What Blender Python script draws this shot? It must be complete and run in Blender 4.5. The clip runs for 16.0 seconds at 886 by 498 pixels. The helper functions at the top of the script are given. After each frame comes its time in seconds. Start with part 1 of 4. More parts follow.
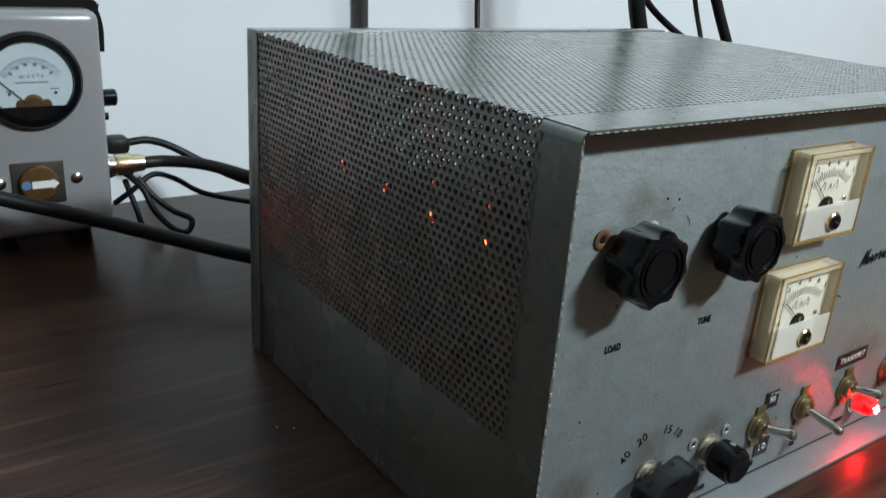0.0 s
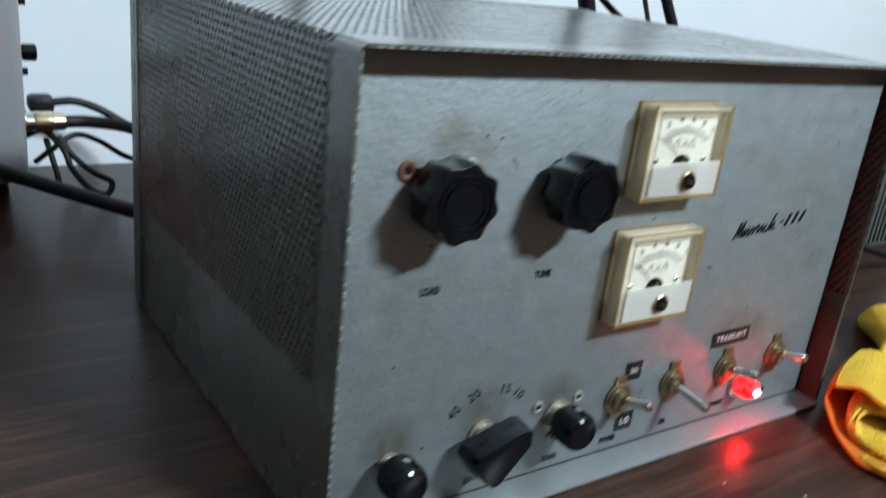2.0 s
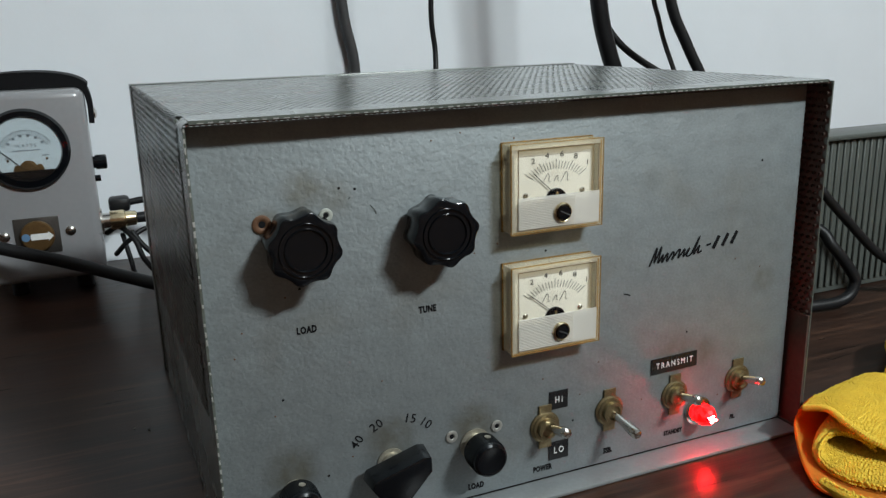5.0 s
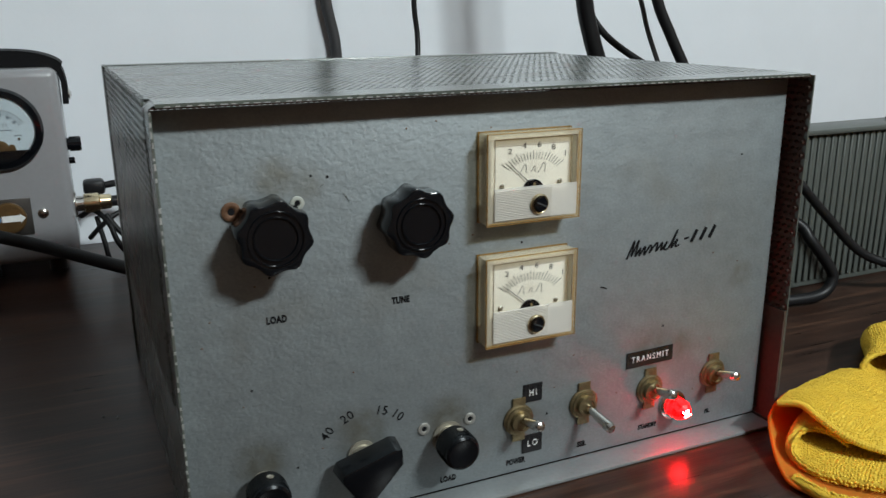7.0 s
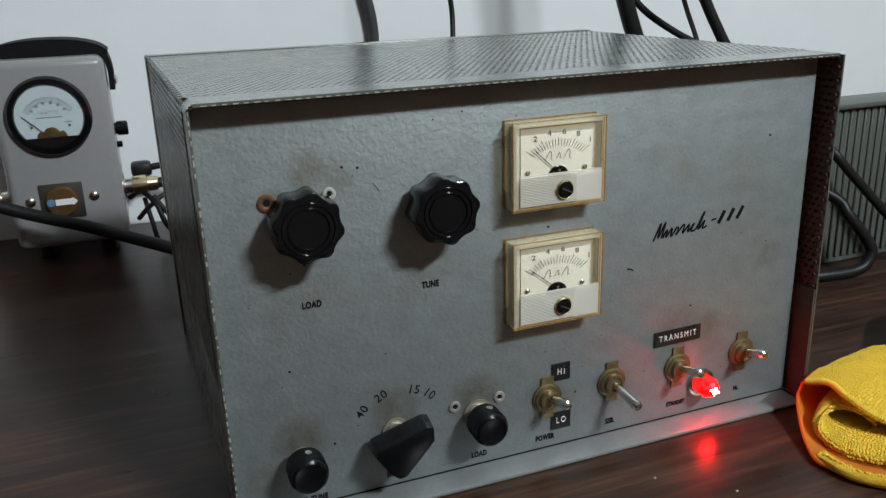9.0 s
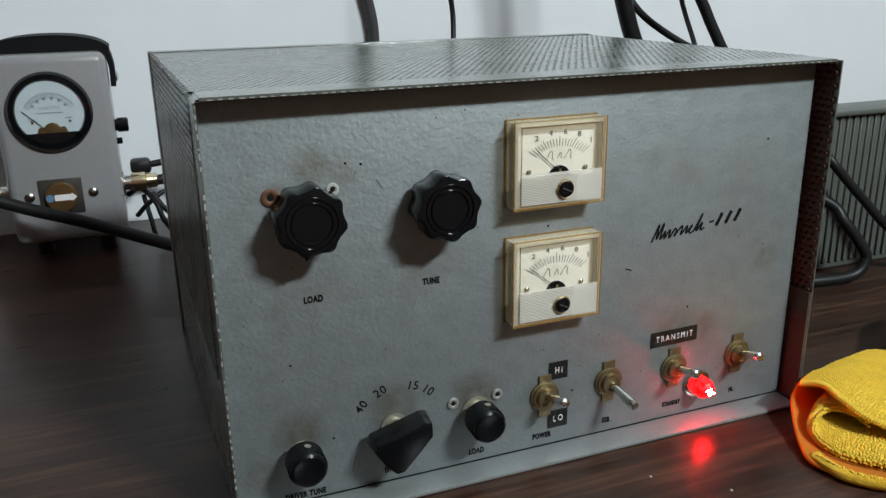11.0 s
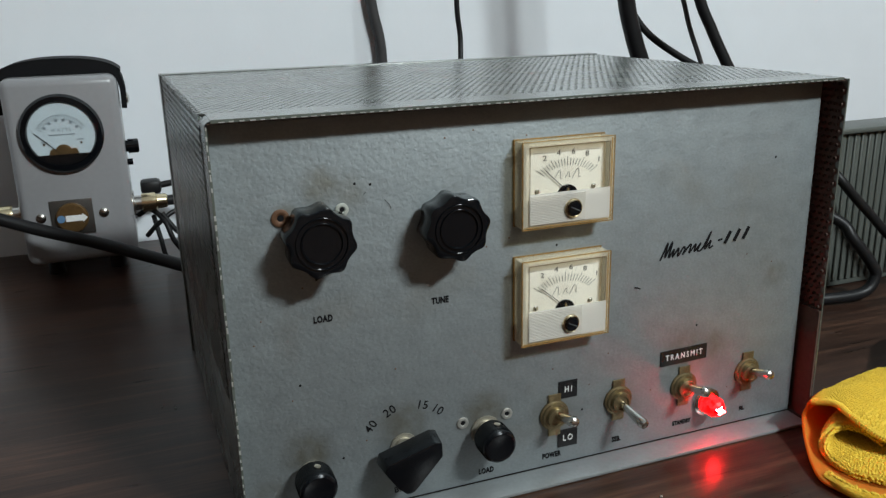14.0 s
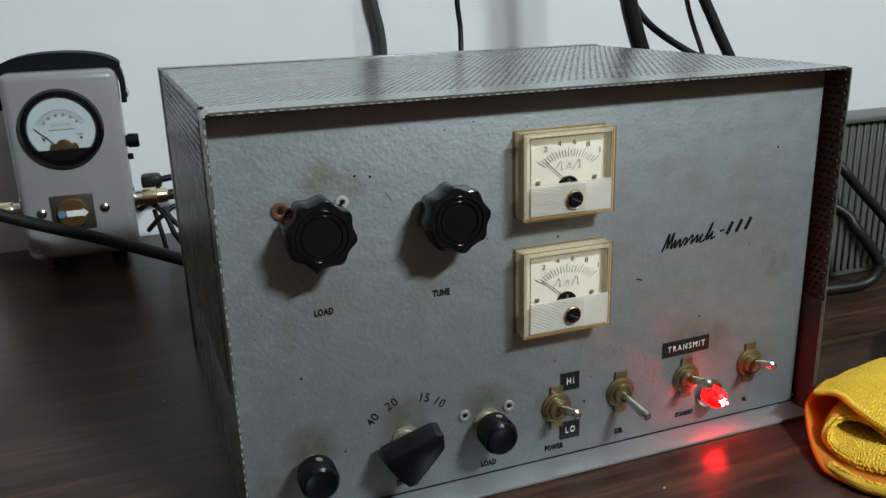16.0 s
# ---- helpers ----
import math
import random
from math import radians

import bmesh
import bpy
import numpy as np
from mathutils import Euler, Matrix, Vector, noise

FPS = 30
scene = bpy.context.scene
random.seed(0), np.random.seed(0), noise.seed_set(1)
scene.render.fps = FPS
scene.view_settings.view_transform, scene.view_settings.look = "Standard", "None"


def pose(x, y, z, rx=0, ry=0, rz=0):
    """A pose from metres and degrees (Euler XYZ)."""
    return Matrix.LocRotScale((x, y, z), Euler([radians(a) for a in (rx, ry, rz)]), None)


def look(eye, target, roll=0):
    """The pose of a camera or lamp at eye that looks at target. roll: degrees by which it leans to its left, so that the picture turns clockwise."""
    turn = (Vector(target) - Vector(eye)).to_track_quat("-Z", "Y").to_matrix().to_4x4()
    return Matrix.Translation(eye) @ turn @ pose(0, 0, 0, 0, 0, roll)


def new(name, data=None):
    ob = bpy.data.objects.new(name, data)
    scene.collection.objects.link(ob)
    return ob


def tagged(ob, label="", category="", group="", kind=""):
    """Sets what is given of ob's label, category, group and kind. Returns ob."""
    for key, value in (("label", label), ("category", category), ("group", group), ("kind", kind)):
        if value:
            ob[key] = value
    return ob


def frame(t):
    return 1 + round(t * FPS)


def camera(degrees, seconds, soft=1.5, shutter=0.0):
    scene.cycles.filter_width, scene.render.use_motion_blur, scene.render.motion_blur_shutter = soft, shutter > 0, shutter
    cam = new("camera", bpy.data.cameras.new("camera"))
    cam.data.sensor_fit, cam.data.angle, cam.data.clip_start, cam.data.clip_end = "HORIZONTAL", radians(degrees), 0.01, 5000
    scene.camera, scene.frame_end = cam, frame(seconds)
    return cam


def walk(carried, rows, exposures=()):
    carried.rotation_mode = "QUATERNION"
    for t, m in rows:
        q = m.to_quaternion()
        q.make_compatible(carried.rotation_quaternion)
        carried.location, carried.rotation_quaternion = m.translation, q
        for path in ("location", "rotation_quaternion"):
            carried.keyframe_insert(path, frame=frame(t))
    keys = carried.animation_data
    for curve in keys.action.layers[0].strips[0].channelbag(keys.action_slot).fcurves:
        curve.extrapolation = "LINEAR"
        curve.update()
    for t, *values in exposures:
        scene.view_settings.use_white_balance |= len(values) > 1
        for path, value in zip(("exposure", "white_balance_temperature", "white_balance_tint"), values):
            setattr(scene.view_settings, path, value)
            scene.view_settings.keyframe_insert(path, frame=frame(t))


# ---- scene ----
cam = camera(57.0, 16.0, soft=1.35, shutter=0.5)
PATH = [
    (0, (-0.188, -0.198, 1.005), (0.908, 1.319, 0.298), 4.2),
    (0.5, (-0.206, -0.199, 1.012), (0.909, 1.259, 0.218), 5.2),
    (1, (-0.196, -0.199, 1.01), (0.904, 1.242, 0.165), 4.2),
    (1.2, (-0.194, -0.198, 1.009), (0.906, 1.237, 0.154), 3.9),
    (1.5, (-0.171, -0.204, 1.005), (0.937, 1.224, 0.149), 4.3),
    (2, (-0.122, -0.241, 0.979), (0.957, 1.3, 0.302), 6.8),
    (2.5, (-0.078, -0.292, 0.984), (0.884, 1.384, 0.468), 3.1),
    (3, (-0.038, -0.32, 0.978), (0.776, 1.42, 0.423), -0.1),
    (3.5, (-0.028, -0.327, 0.975), (0.731, 1.445, 0.442), -1.1),
    (4, (-0.026, -0.329, 0.979), (0.73, 1.446, 0.453), -1.7),
    (6.3, (-0.039, -0.336, 0.983), (0.678, 1.453, 0.447), -1.0),
    (6.5, (-0.04, -0.332, 0.979), (0.679, 1.454, 0.437), -0.9),
    (7, (-0.023, -0.329, 0.982), (0.747, 1.431, 0.425), -0.4),
    (7.5, (-0.016, -0.337, 0.992), (0.673, 1.431, 0.359), -1.7),
    (8, (-0.018, -0.337, 0.991), (0.664, 1.434, 0.361), -1.6),
    (8.5, (-0.019, -0.339, 0.989), (0.649, 1.437, 0.356), -1.7),
    (8.7, (-0.019, -0.341, 0.992), (0.639, 1.44, 0.365), -2.0),
    (10.8, (-0.028, -0.341, 0.995), (0.652, 1.425, 0.348), -1.0),
    (11, (-0.024, -0.344, 0.991), (0.649, 1.435, 0.373), -1.0),
    (11.5, (-0.025, -0.344, 0.99), (0.652, 1.436, 0.378), -1.2),
    (12, (-0.025, -0.343, 0.986), (0.653, 1.435, 0.372), -0.9),
    (12.5, (-0.025, -0.343, 0.99), (0.651, 1.44, 0.387), -1.1),
    (13, (-0.023, -0.342, 0.992), (0.652, 1.445, 0.399), -1.4),
    (13.5, (-0.023, -0.342, 0.991), (0.65, 1.446, 0.399), -1.3),
    (14, (-0.025, -0.345, 0.992), (0.636, 1.453, 0.417), -1.4),
    (14.5, (-0.024, -0.344, 0.991), (0.638, 1.452, 0.411), -1.5),
    (15, (-0.025, -0.345, 0.991), (0.629, 1.454, 0.41), -1.6),
    (15.5, (-0.022, -0.345, 0.992), (0.627, 1.453, 0.402), -1.9),
    (16, (-0.024, -0.344, 0.991), (0.63, 1.451, 0.401), -1.8),
]
walk(cam, [(t, look(eye, target, roll)) for t, eye, target, roll in PATH],
     [(0, -0.02, 6520, 10), (0.5, -0.06, 6600, 10), (1.2, -0.02, 6580, 10), (1.6, 0.08, 6350, 9), (2.0, 0.18, 6100, 9), (2.6, 0.06, 6100, 10), (3.1, -0.17, 6500, 11), (3.6, -0.27, 6780, 12), (8.5, -0.29, 6780, 12), (11, -0.20, 6780, 12), (13, -0.21, 6780, 12), (16, -0.27, 6780, 12)])

# ---- world and light ----
world = bpy.data.worlds.new("room_world")
world.use_nodes = True
world.node_tree.nodes["Background"].inputs[0].default_value = (1.0, 0.86, 0.72, 1)
world.node_tree.nodes["Background"].inputs[1].default_value = 0.02
scene.world = world


def area_lamp(name, eye, target, size, watts, colour):
    lamp = bpy.data.lights.new(name, "AREA")
    lamp.shape, lamp.size, lamp.size_y, lamp.energy, lamp.color = "RECTANGLE", size, 0.12, watts, colour
    ob = new(name, lamp)
    ob.matrix_world = look(eye, target)
    return ob


area_lamp("ceiling_lamp", (0.88, -1.48, 2.27), (0.15, 0.1, 0.85), 0.42, 58, (0.84, 0.965, 1.0))

# ---- materials ----


def material(name, colour, rough=0.5, metal=0.0, vary=0.12, scale=60.0, bump=0.0, bump_scale=400.0, stretch=(1, 1, 1), spot=None, spot_amount=0.0, spot_scale=40.0, coat=0.0, kind="noise", rough_vary=0.08, relief=0.0006):
    """Painted or moulded surface: colour varied at two scales, fine relief, optional stains of another colour."""
    m = bpy.data.materials.new(name)
    m.use_nodes = True
    n, ln = m.node_tree.nodes, m.node_tree.links
    b = n["Principled BSDF"]
    b.inputs["Metallic"].default_value = metal
    b.inputs["Coat Weight"].default_value = coat
    tc, mp = n.new("ShaderNodeTexCoord"), n.new("ShaderNodeMapping")
    mp.inputs["Scale"].default_value = stretch
    ln.new(tc.outputs["Object"], mp.inputs["Vector"])
    big, small = n.new("ShaderNodeTexNoise"), n.new("ShaderNodeTexNoise")
    big.inputs["Scale"].default_value, big.inputs["Detail"].default_value = scale, 4
    small.inputs["Scale"].default_value, small.inputs["Detail"].default_value = scale * 7, 5
    for t in (big, small):
        ln.new(mp.outputs[0], t.inputs["Vector"])
    add = n.new("ShaderNodeMath")
    add.operation = "ADD"
    ln.new(big.outputs["Fac"], add.inputs[0])
    ln.new(small.outputs["Fac"], add.inputs[1])
    rng = n.new("ShaderNodeMapRange")
    rng.inputs["From Min"].default_value, rng.inputs["From Max"].default_value = 0.6, 1.4
    ln.new(add.outputs[0], rng.inputs["Value"])
    mix = n.new("ShaderNodeMix")
    mix.data_type = "RGBA"
    mix.inputs["A"].default_value = (*[c * (1 - vary) for c in colour], 1)
    mix.inputs["B"].default_value = (*[min(1, c * (1 + vary)) for c in colour], 1)
    ln.new(rng.outputs[0], mix.inputs["Factor"])
    out = mix.outputs["Result"]
    if spot:
        sn = n.new("ShaderNodeTexNoise")
        sn.inputs["Scale"].default_value, sn.inputs["Detail"].default_value = spot_scale, 6
        ln.new(tc.outputs["Object"], sn.inputs["Vector"])
        sr = n.new("ShaderNodeMapRange")
        sr.inputs["From Min"].default_value, sr.inputs["From Max"].default_value = 0.56, 0.74
        sr.inputs["To Max"].default_value = spot_amount
        ln.new(sn.outputs["Fac"], sr.inputs["Value"])
        m2 = n.new("ShaderNodeMix")
        m2.data_type = "RGBA"
        m2.inputs["B"].default_value = (*spot, 1)
        ln.new(sr.outputs[0], m2.inputs["Factor"])
        ln.new(out, m2.inputs["A"])
        out = m2.outputs["Result"]
    ln.new(out, b.inputs["Base Color"])
    rr = n.new("ShaderNodeMapRange")
    rr.inputs["To Min"].default_value, rr.inputs["To Max"].default_value = max(0.02, rough - rough_vary), min(1, rough + rough_vary)
    ln.new(big.outputs["Fac"], rr.inputs["Value"])
    ln.new(rr.outputs[0], b.inputs["Roughness"])
    if bump:
        bn = n.new("ShaderNodeBump")
        bn.inputs["Strength"].default_value, bn.inputs["Distance"].default_value = min(1.0, bump), relief
        if kind == "voronoi":
            tx = n.new("ShaderNodeTexVoronoi")
            tx.feature = "SMOOTH_F1"
            tx.inputs["Scale"].default_value = bump_scale
            wob = n.new("ShaderNodeTexNoise")
            wob.inputs["Scale"].default_value, wob.inputs["Detail"].default_value = bump_scale * 0.6, 3
            ln.new(tc.outputs["Object"], wob.inputs["Vector"])
            vm = n.new("ShaderNodeVectorMath")
            vm.operation = "MULTIPLY_ADD"
            vm.inputs[1].default_value = (2.0 / bump_scale, 2.0 / bump_scale, 2.0 / bump_scale)
            ln.new(wob.outputs["Color"], vm.inputs[0])
            ln.new(tc.outputs["Object"], vm.inputs[2])
            ln.new(vm.outputs[0], tx.inputs["Vector"])
            ln.new(tx.outputs["Distance"], bn.inputs["Height"])
        else:
            tx = n.new("ShaderNodeTexNoise")
            tx.inputs["Scale"].default_value, tx.inputs["Detail"].default_value = bump_scale, 4
            ln.new(mp.outputs[0], tx.inputs["Vector"])
            ln.new(tx.outputs["Fac"], bn.inputs["Height"])
        ln.new(bn.outputs[0], b.inputs["Normal"])
    return m


def glassy(name, colour, rough=0.03, ior=1.47):
    m = bpy.data.materials.new(name)
    m.use_nodes = True
    b = m.node_tree.nodes["Principled BSDF"]
    b.inputs["Base Color"].default_value = (*colour, 1)
    b.inputs["Roughness"].default_value = rough
    b.inputs["Transmission Weight"].default_value = 1.0
    b.inputs["IOR"].default_value = ior
    return m


def glowing(name, colour, strength):
    m = bpy.data.materials.new(name)
    m.use_nodes = True
    b = m.node_tree.nodes["Principled BSDF"]
    b.inputs["Base Color"].default_value = (*colour, 1)
    b.inputs["Emission Color"].default_value = (*colour, 1)
    b.inputs["Emission Strength"].default_value = strength
    return m


HAMMER = material("hammertone_grey", (0.272, 0.302, 0.312), 0.56, 0.58, 0.15, 110, 0.30, 470, stretch=(0.8, 1, 1.2), spot=(0.19, 0.16, 0.11), spot_amount=0.3, spot_scale=24, kind="voronoi", relief=0.0005)


def grime_and_tint(m, patches, colour):
    """Grime gathered round fittings, and a broad brown tint: patches of (x, z, radius, amount) on the panel, broken up
    by noise.
    """
    n, ln = m.node_tree.nodes, m.node_tree.links
    b, tc = n["Principled BSDF"], n["Texture Coordinate"]
    old = b.inputs["Base Color"].links[0].from_socket
    ns = n.new("ShaderNodeTexNoise")
    ns.inputs["Scale"].default_value, ns.inputs["Detail"].default_value = 150, 6
    ln.new(tc.outputs["Object"], ns.inputs["Vector"])
    total = None
    for x, z, r, amount in patches:
        d, g, mul = n.new("ShaderNodeVectorMath"), n.new("ShaderNodeMapRange"), n.new("ShaderNodeMath")
        d.operation, mul.operation = "DISTANCE", "MULTIPLY"
        d.inputs[1].default_value = (x, 0, z)
        ln.new(tc.outputs["Object"], d.inputs[0])
        g.interpolation_type = "SMOOTHSTEP"
        g.inputs["From Min"].default_value, g.inputs["From Max"].default_value = r, r * 0.25
        g.inputs["To Max"].default_value = amount
        ln.new(d.outputs["Value"], g.inputs["Value"])
        ln.new(g.outputs[0], mul.inputs[0])
        ln.new(ns.outputs["Fac"], mul.inputs[1])
        if total:
            mx = n.new("ShaderNodeMath")
            mx.operation = "MAXIMUM"
            ln.new(total, mx.inputs[0])
            ln.new(mul.outputs[0], mx.inputs[1])
            total = mx.outputs[0]
        else:
            total = mul.outputs[0]
    mix = n.new("ShaderNodeMix")
    mix.data_type = "RGBA"
    mix.inputs["B"].default_value = (*colour, 1)
    ln.new(total, mix.inputs["Factor"])
    ln.new(old, mix.inputs["A"])
    ln.new(mix.outputs["Result"], b.inputs["Base Color"])


# the 0.05 patch is a broad faint brown tint, away from any fitting
grime_and_tint(HAMMER, [(0.0315, 0.039, 0.017, 1.0), (0.0785, 0.044, 0.018, 0.9), (0.1225, 0.041, 0.019, 1.0), (0.046, 0.167, 0.013, 0.9), (0.058, 0.163, 0.012, 0.6), (0.2435, 0.055, 0.022, 0.7), (0.262, 0.056, 0.013, 0.7), (0.162, 0.030, 0.020, 0.6), (0.201, 0.031, 0.018, 0.5), (0.287, 0.034, 0.018, 0.6), (0.030, 0.156, 0.008, 0.8), (0.301, 0.092, 0.012, 0.7), (0.2875, 0.118, 0.05, 0.22), (0.012, 0.020, 0.014, 0.6)], (0.13, 0.105, 0.062))
LIP = material("lip_grey", (0.26, 0.28, 0.285), 0.36, 0.35, 0.10, 60, 0.15, 500, spot=(0.2, 0.19, 0.17), spot_amount=0.4)
CASE = material("case_olive_grey", (0.108, 0.124, 0.108), 0.27, 0.20, 0.14, 30, 0.06, 520, coat=0.9, spot=(0.10, 0.085, 0.06), spot_amount=0.5, spot_scale=22)
CASE.node_tree.nodes["Principled BSDF"].inputs["Coat Roughness"].default_value = 0.27
PRIMER = material("brown_primer", (0.085, 0.055, 0.045), 0.6, 0.0, 0.2, 50, 0.1, 500)
PRIMER.node_tree.nodes["Principled BSDF"].inputs["Specular IOR Level"].default_value = 0.15
BARE = material("bare_metal", (0.46, 0.46, 0.44), 0.45, 0.5, 0.2, 200)
BLACK = material("black_phenolic", (0.0035, 0.0045, 0.006), 0.12, 0.0, 0.2, 80, 0.02, 900, rough_vary=0.04)
RUBBER = material("black_rubber", (0.009, 0.009, 0.010), 0.45, 0.0, 0.2, 60, 0.1, 600)
BLACK.node_tree.nodes["Principled BSDF"].inputs["Specular IOR Level"].default_value = 0.42
GREYRUBBER = material("grey_rubber", (0.05, 0.05, 0.052), 0.5, 0.0, 0.2, 60, 0.1, 600)
BRASS = material("tarnished_brass", (0.27, 0.215, 0.12), 0.38, 0.85, 0.25, 150, 0.15, 900, spot=(0.12, 0.09, 0.05), spot_amount=0.7, spot_scale=180)
DULLBRASS = material("dull_brown_brass", (0.16, 0.092, 0.036), 0.4, 0.6, 0.25, 150, 0.1, 900)
NUT = material("tarnished_nut", (0.42, 0.39, 0.32), 0.42, 0.7, 0.25, 150, 0.15, 900, spot=(0.16, 0.13, 0.09), spot_amount=0.6, spot_scale=180)
GOLD = material("bright_brass", (0.80, 0.68, 0.44), 0.22, 1.0, 0.12, 120)
CHROME = material("nickel_steel", (0.66, 0.64, 0.60), 0.22, 1.0, 0.15, 180, 0.05, 900)
PALE = material("dull_cream", (0.36, 0.37, 0.33), 0.5)
STEEL = material("dull_steel", (0.42, 0.41, 0.38), 0.42, 0.6, 0.2, 200, 0.1, 900)
DARKSTEEL = material("dark_steel_plate", (0.075, 0.068, 0.062), 0.35, 0.5, 0.2, 90, 0.05, 900)
STRAP = material("black_strap_leather", (0.006, 0.006, 0.007), 0.6, 0.0, 0.2, 80, 0.1, 900)
RUST = material("rusty_eyelet", (0.13, 0.062, 0.032), 0.6, 0.3, 0.3, 300, 0.3, 900)
INK = material("black_ink", (0.008, 0.008, 0.009), 0.6)
SOFTINK = material("faded_ink", (0.13, 0.125, 0.11), 0.5)
INK.node_tree.nodes["Principled BSDF"].inputs["Specular IOR Level"].default_value = 0.12
STRAP.node_tree.nodes["Principled BSDF"].inputs["Specular IOR Level"].default_value = 0.12
RUBBER.node_tree.nodes["Principled BSDF"].inputs["Specular IOR Level"].default_value = 0.28
TAPE = material("embossing_tape", (0.012, 0.012, 0.013), 0.28)
EMBOSS = material("embossed_white", (0.75, 0.75, 0.74), 0.5)
DIAL = material("cream_dial", (0.87, 0.845, 0.77), 0.5, 0.0, 0.05, 60, spot=(0.50, 0.43, 0.30), spot_amount=0.4, spot_scale=70)
def acrylic_wall():
    m = bpy.data.materials.new("aged_acrylic_wall")
    m.use_nodes = True
    n, ln = m.node_tree.nodes, m.node_tree.links
    b, o = n["Principled BSDF"], n["Material Output"]
    b.inputs["Base Color"].default_value = (0.88, 0.82, 0.68, 1)
    b.inputs["Roughness"].default_value = 0.12
    tr, mx, ns = n.new("ShaderNodeBsdfTransparent"), n.new("ShaderNodeMixShader"), n.new("ShaderNodeTexNoise")
    ns.inputs["Scale"].default_value = 160
    tr.inputs[0].default_value = (1.0, 0.965, 0.88, 1)
    rg = n.new("ShaderNodeMapRange")
    rg.inputs["From Min"].default_value, rg.inputs["From Max"].default_value = 0.3, 0.7
    rg.inputs["To Min"].default_value, rg.inputs["To Max"].default_value = 0.22, 0.50
    ln.new(ns.outputs["Fac"], rg.inputs["Value"])
    ln.new(rg.outputs[0], mx.inputs[0])
    ln.new(tr.outputs[0], mx.inputs[1])
    ln.new(b.outputs[0], mx.inputs[2])
    ln.new(mx.outputs[0], o.inputs["Surface"])
    return m


WALLAC = acrylic_wall()


def stained():
    m = WALLAC.copy()
    m.name = "amber_acrylic_edge"
    n = m.node_tree.nodes
    n["Principled BSDF"].inputs["Base Color"].default_value = (0.46, 0.27, 0.095, 1)
    n["Transparent BSDF"].inputs[0].default_value = (0.98, 0.88, 0.66, 1)
    n["Noise Texture"].inputs["Scale"].default_value = 70
    n["Map Range"].inputs["To Min"].default_value, n["Map Range"].inputs["To Max"].default_value = 0.0, 0.85
    return m


AMBER = stained()


def frosted():
    m = WALLAC.copy()
    m.name = "frosted_strip"
    n = m.node_tree.nodes
    n["Principled BSDF"].inputs["Base Color"].default_value = (0.88, 0.865, 0.82, 1)
    n["Transparent BSDF"].inputs[0].default_value = (0.95, 0.93, 0.90, 1)
    n["Map Range"].inputs["To Min"].default_value, n["Map Range"].inputs["To Max"].default_value = 0.36, 0.56
    return m


FROST = frosted()
RIBBED = FROST.copy()
RIBBED.name = "frosted_rib"
RIBBED.node_tree.nodes["Map Range"].inputs["To Min"].default_value, RIBBED.node_tree.nodes["Map Range"].inputs["To Max"].default_value = 0.35, 0.6


def pane(name, tint):
    """A thin clear pane: light passes straight through, with a Fresnel gloss."""
    m = bpy.data.materials.new(name)
    m.use_nodes = True
    n, ln = m.node_tree.nodes, m.node_tree.links
    tr, gl, lw, mx = n.new("ShaderNodeBsdfTransparent"), n.new("ShaderNodeBsdfGlossy"), n.new("ShaderNodeLayerWeight"), n.new("ShaderNodeMixShader")
    tr.inputs[0].default_value = (*tint, 1)
    gl.inputs["Roughness"].default_value = 0.04
    lw.inputs["Blend"].default_value = 0.5
    pw, ad = n.new("ShaderNodeMath"), n.new("ShaderNodeMath")
    pw.operation, ad.operation = "POWER", "MULTIPLY_ADD"
    pw.inputs[1].default_value, ad.inputs[1].default_value, ad.inputs[2].default_value = 4.0, 0.5, 0.03
    ln.new(lw.outputs["Facing"], pw.inputs[0])
    ln.new(pw.outputs[0], ad.inputs[0])
    ln.new(ad.outputs[0], mx.inputs[0])
    ln.new(tr.outputs[0], mx.inputs[1])
    ln.new(gl.outputs[0], mx.inputs[2])
    ln.new(mx.outputs[0], n["Material Output"].inputs["Surface"])
    return m


CLEAR = pane("yellowed_acrylic", (0.99, 0.975, 0.94))
WINDOW = pane("clear_window", (0.93, 0.96, 0.97))
ENAMEL = material("pale_grey_enamel", (0.268, 0.270, 0.280), 0.30, 0.0, 0.05, 30, coat=0.3)
DIALWHITE = material("white_dial", (0.60, 0.66, 0.69), 0.45, 0.0, 0.03, 60)
GREYINK = material("grey_ink", (0.25, 0.28, 0.31), 0.5)
PLASTER = material("white_wall_paint", (0.775, 0.81, 0.85), 0.75, 0.0, 0.025, 3, 0.12, 260, spot=(0.70, 0.71, 0.72), spot_amount=0.35, spot_scale=2.5)
# unseen walls: dark brown cuts bounced light from the west, brown warms the rest
DARKROOM = material("unseen_wall_dark_brown", (0.10, 0.062, 0.042), 0.6, 0.0, 0.1, 3)
ROOM = material("unseen_wall_brown", (0.40, 0.235, 0.150), 0.8, 0.0, 0.05, 3)
FLOORM = material("floor_grey", (0.25, 0.22, 0.19), 0.5, 0.0, 0.15, 6)
HEATSINK = material("grey_green_ribs", (0.098, 0.108, 0.099), 0.42, 0.2, 0.10, 40, 0.1, 500)
TEAL = material("grey_green_panel", (0.100, 0.112, 0.102), 0.45, 0.1, 0.10, 40)
CLOTH = material("yellow_microfibre", (0.92, 0.62, 0.065), 0.9, 0.0, 0.14, 120, 0.5, 900, spot=(0.70, 0.40, 0.03), spot_amount=0.4, spot_scale=160)
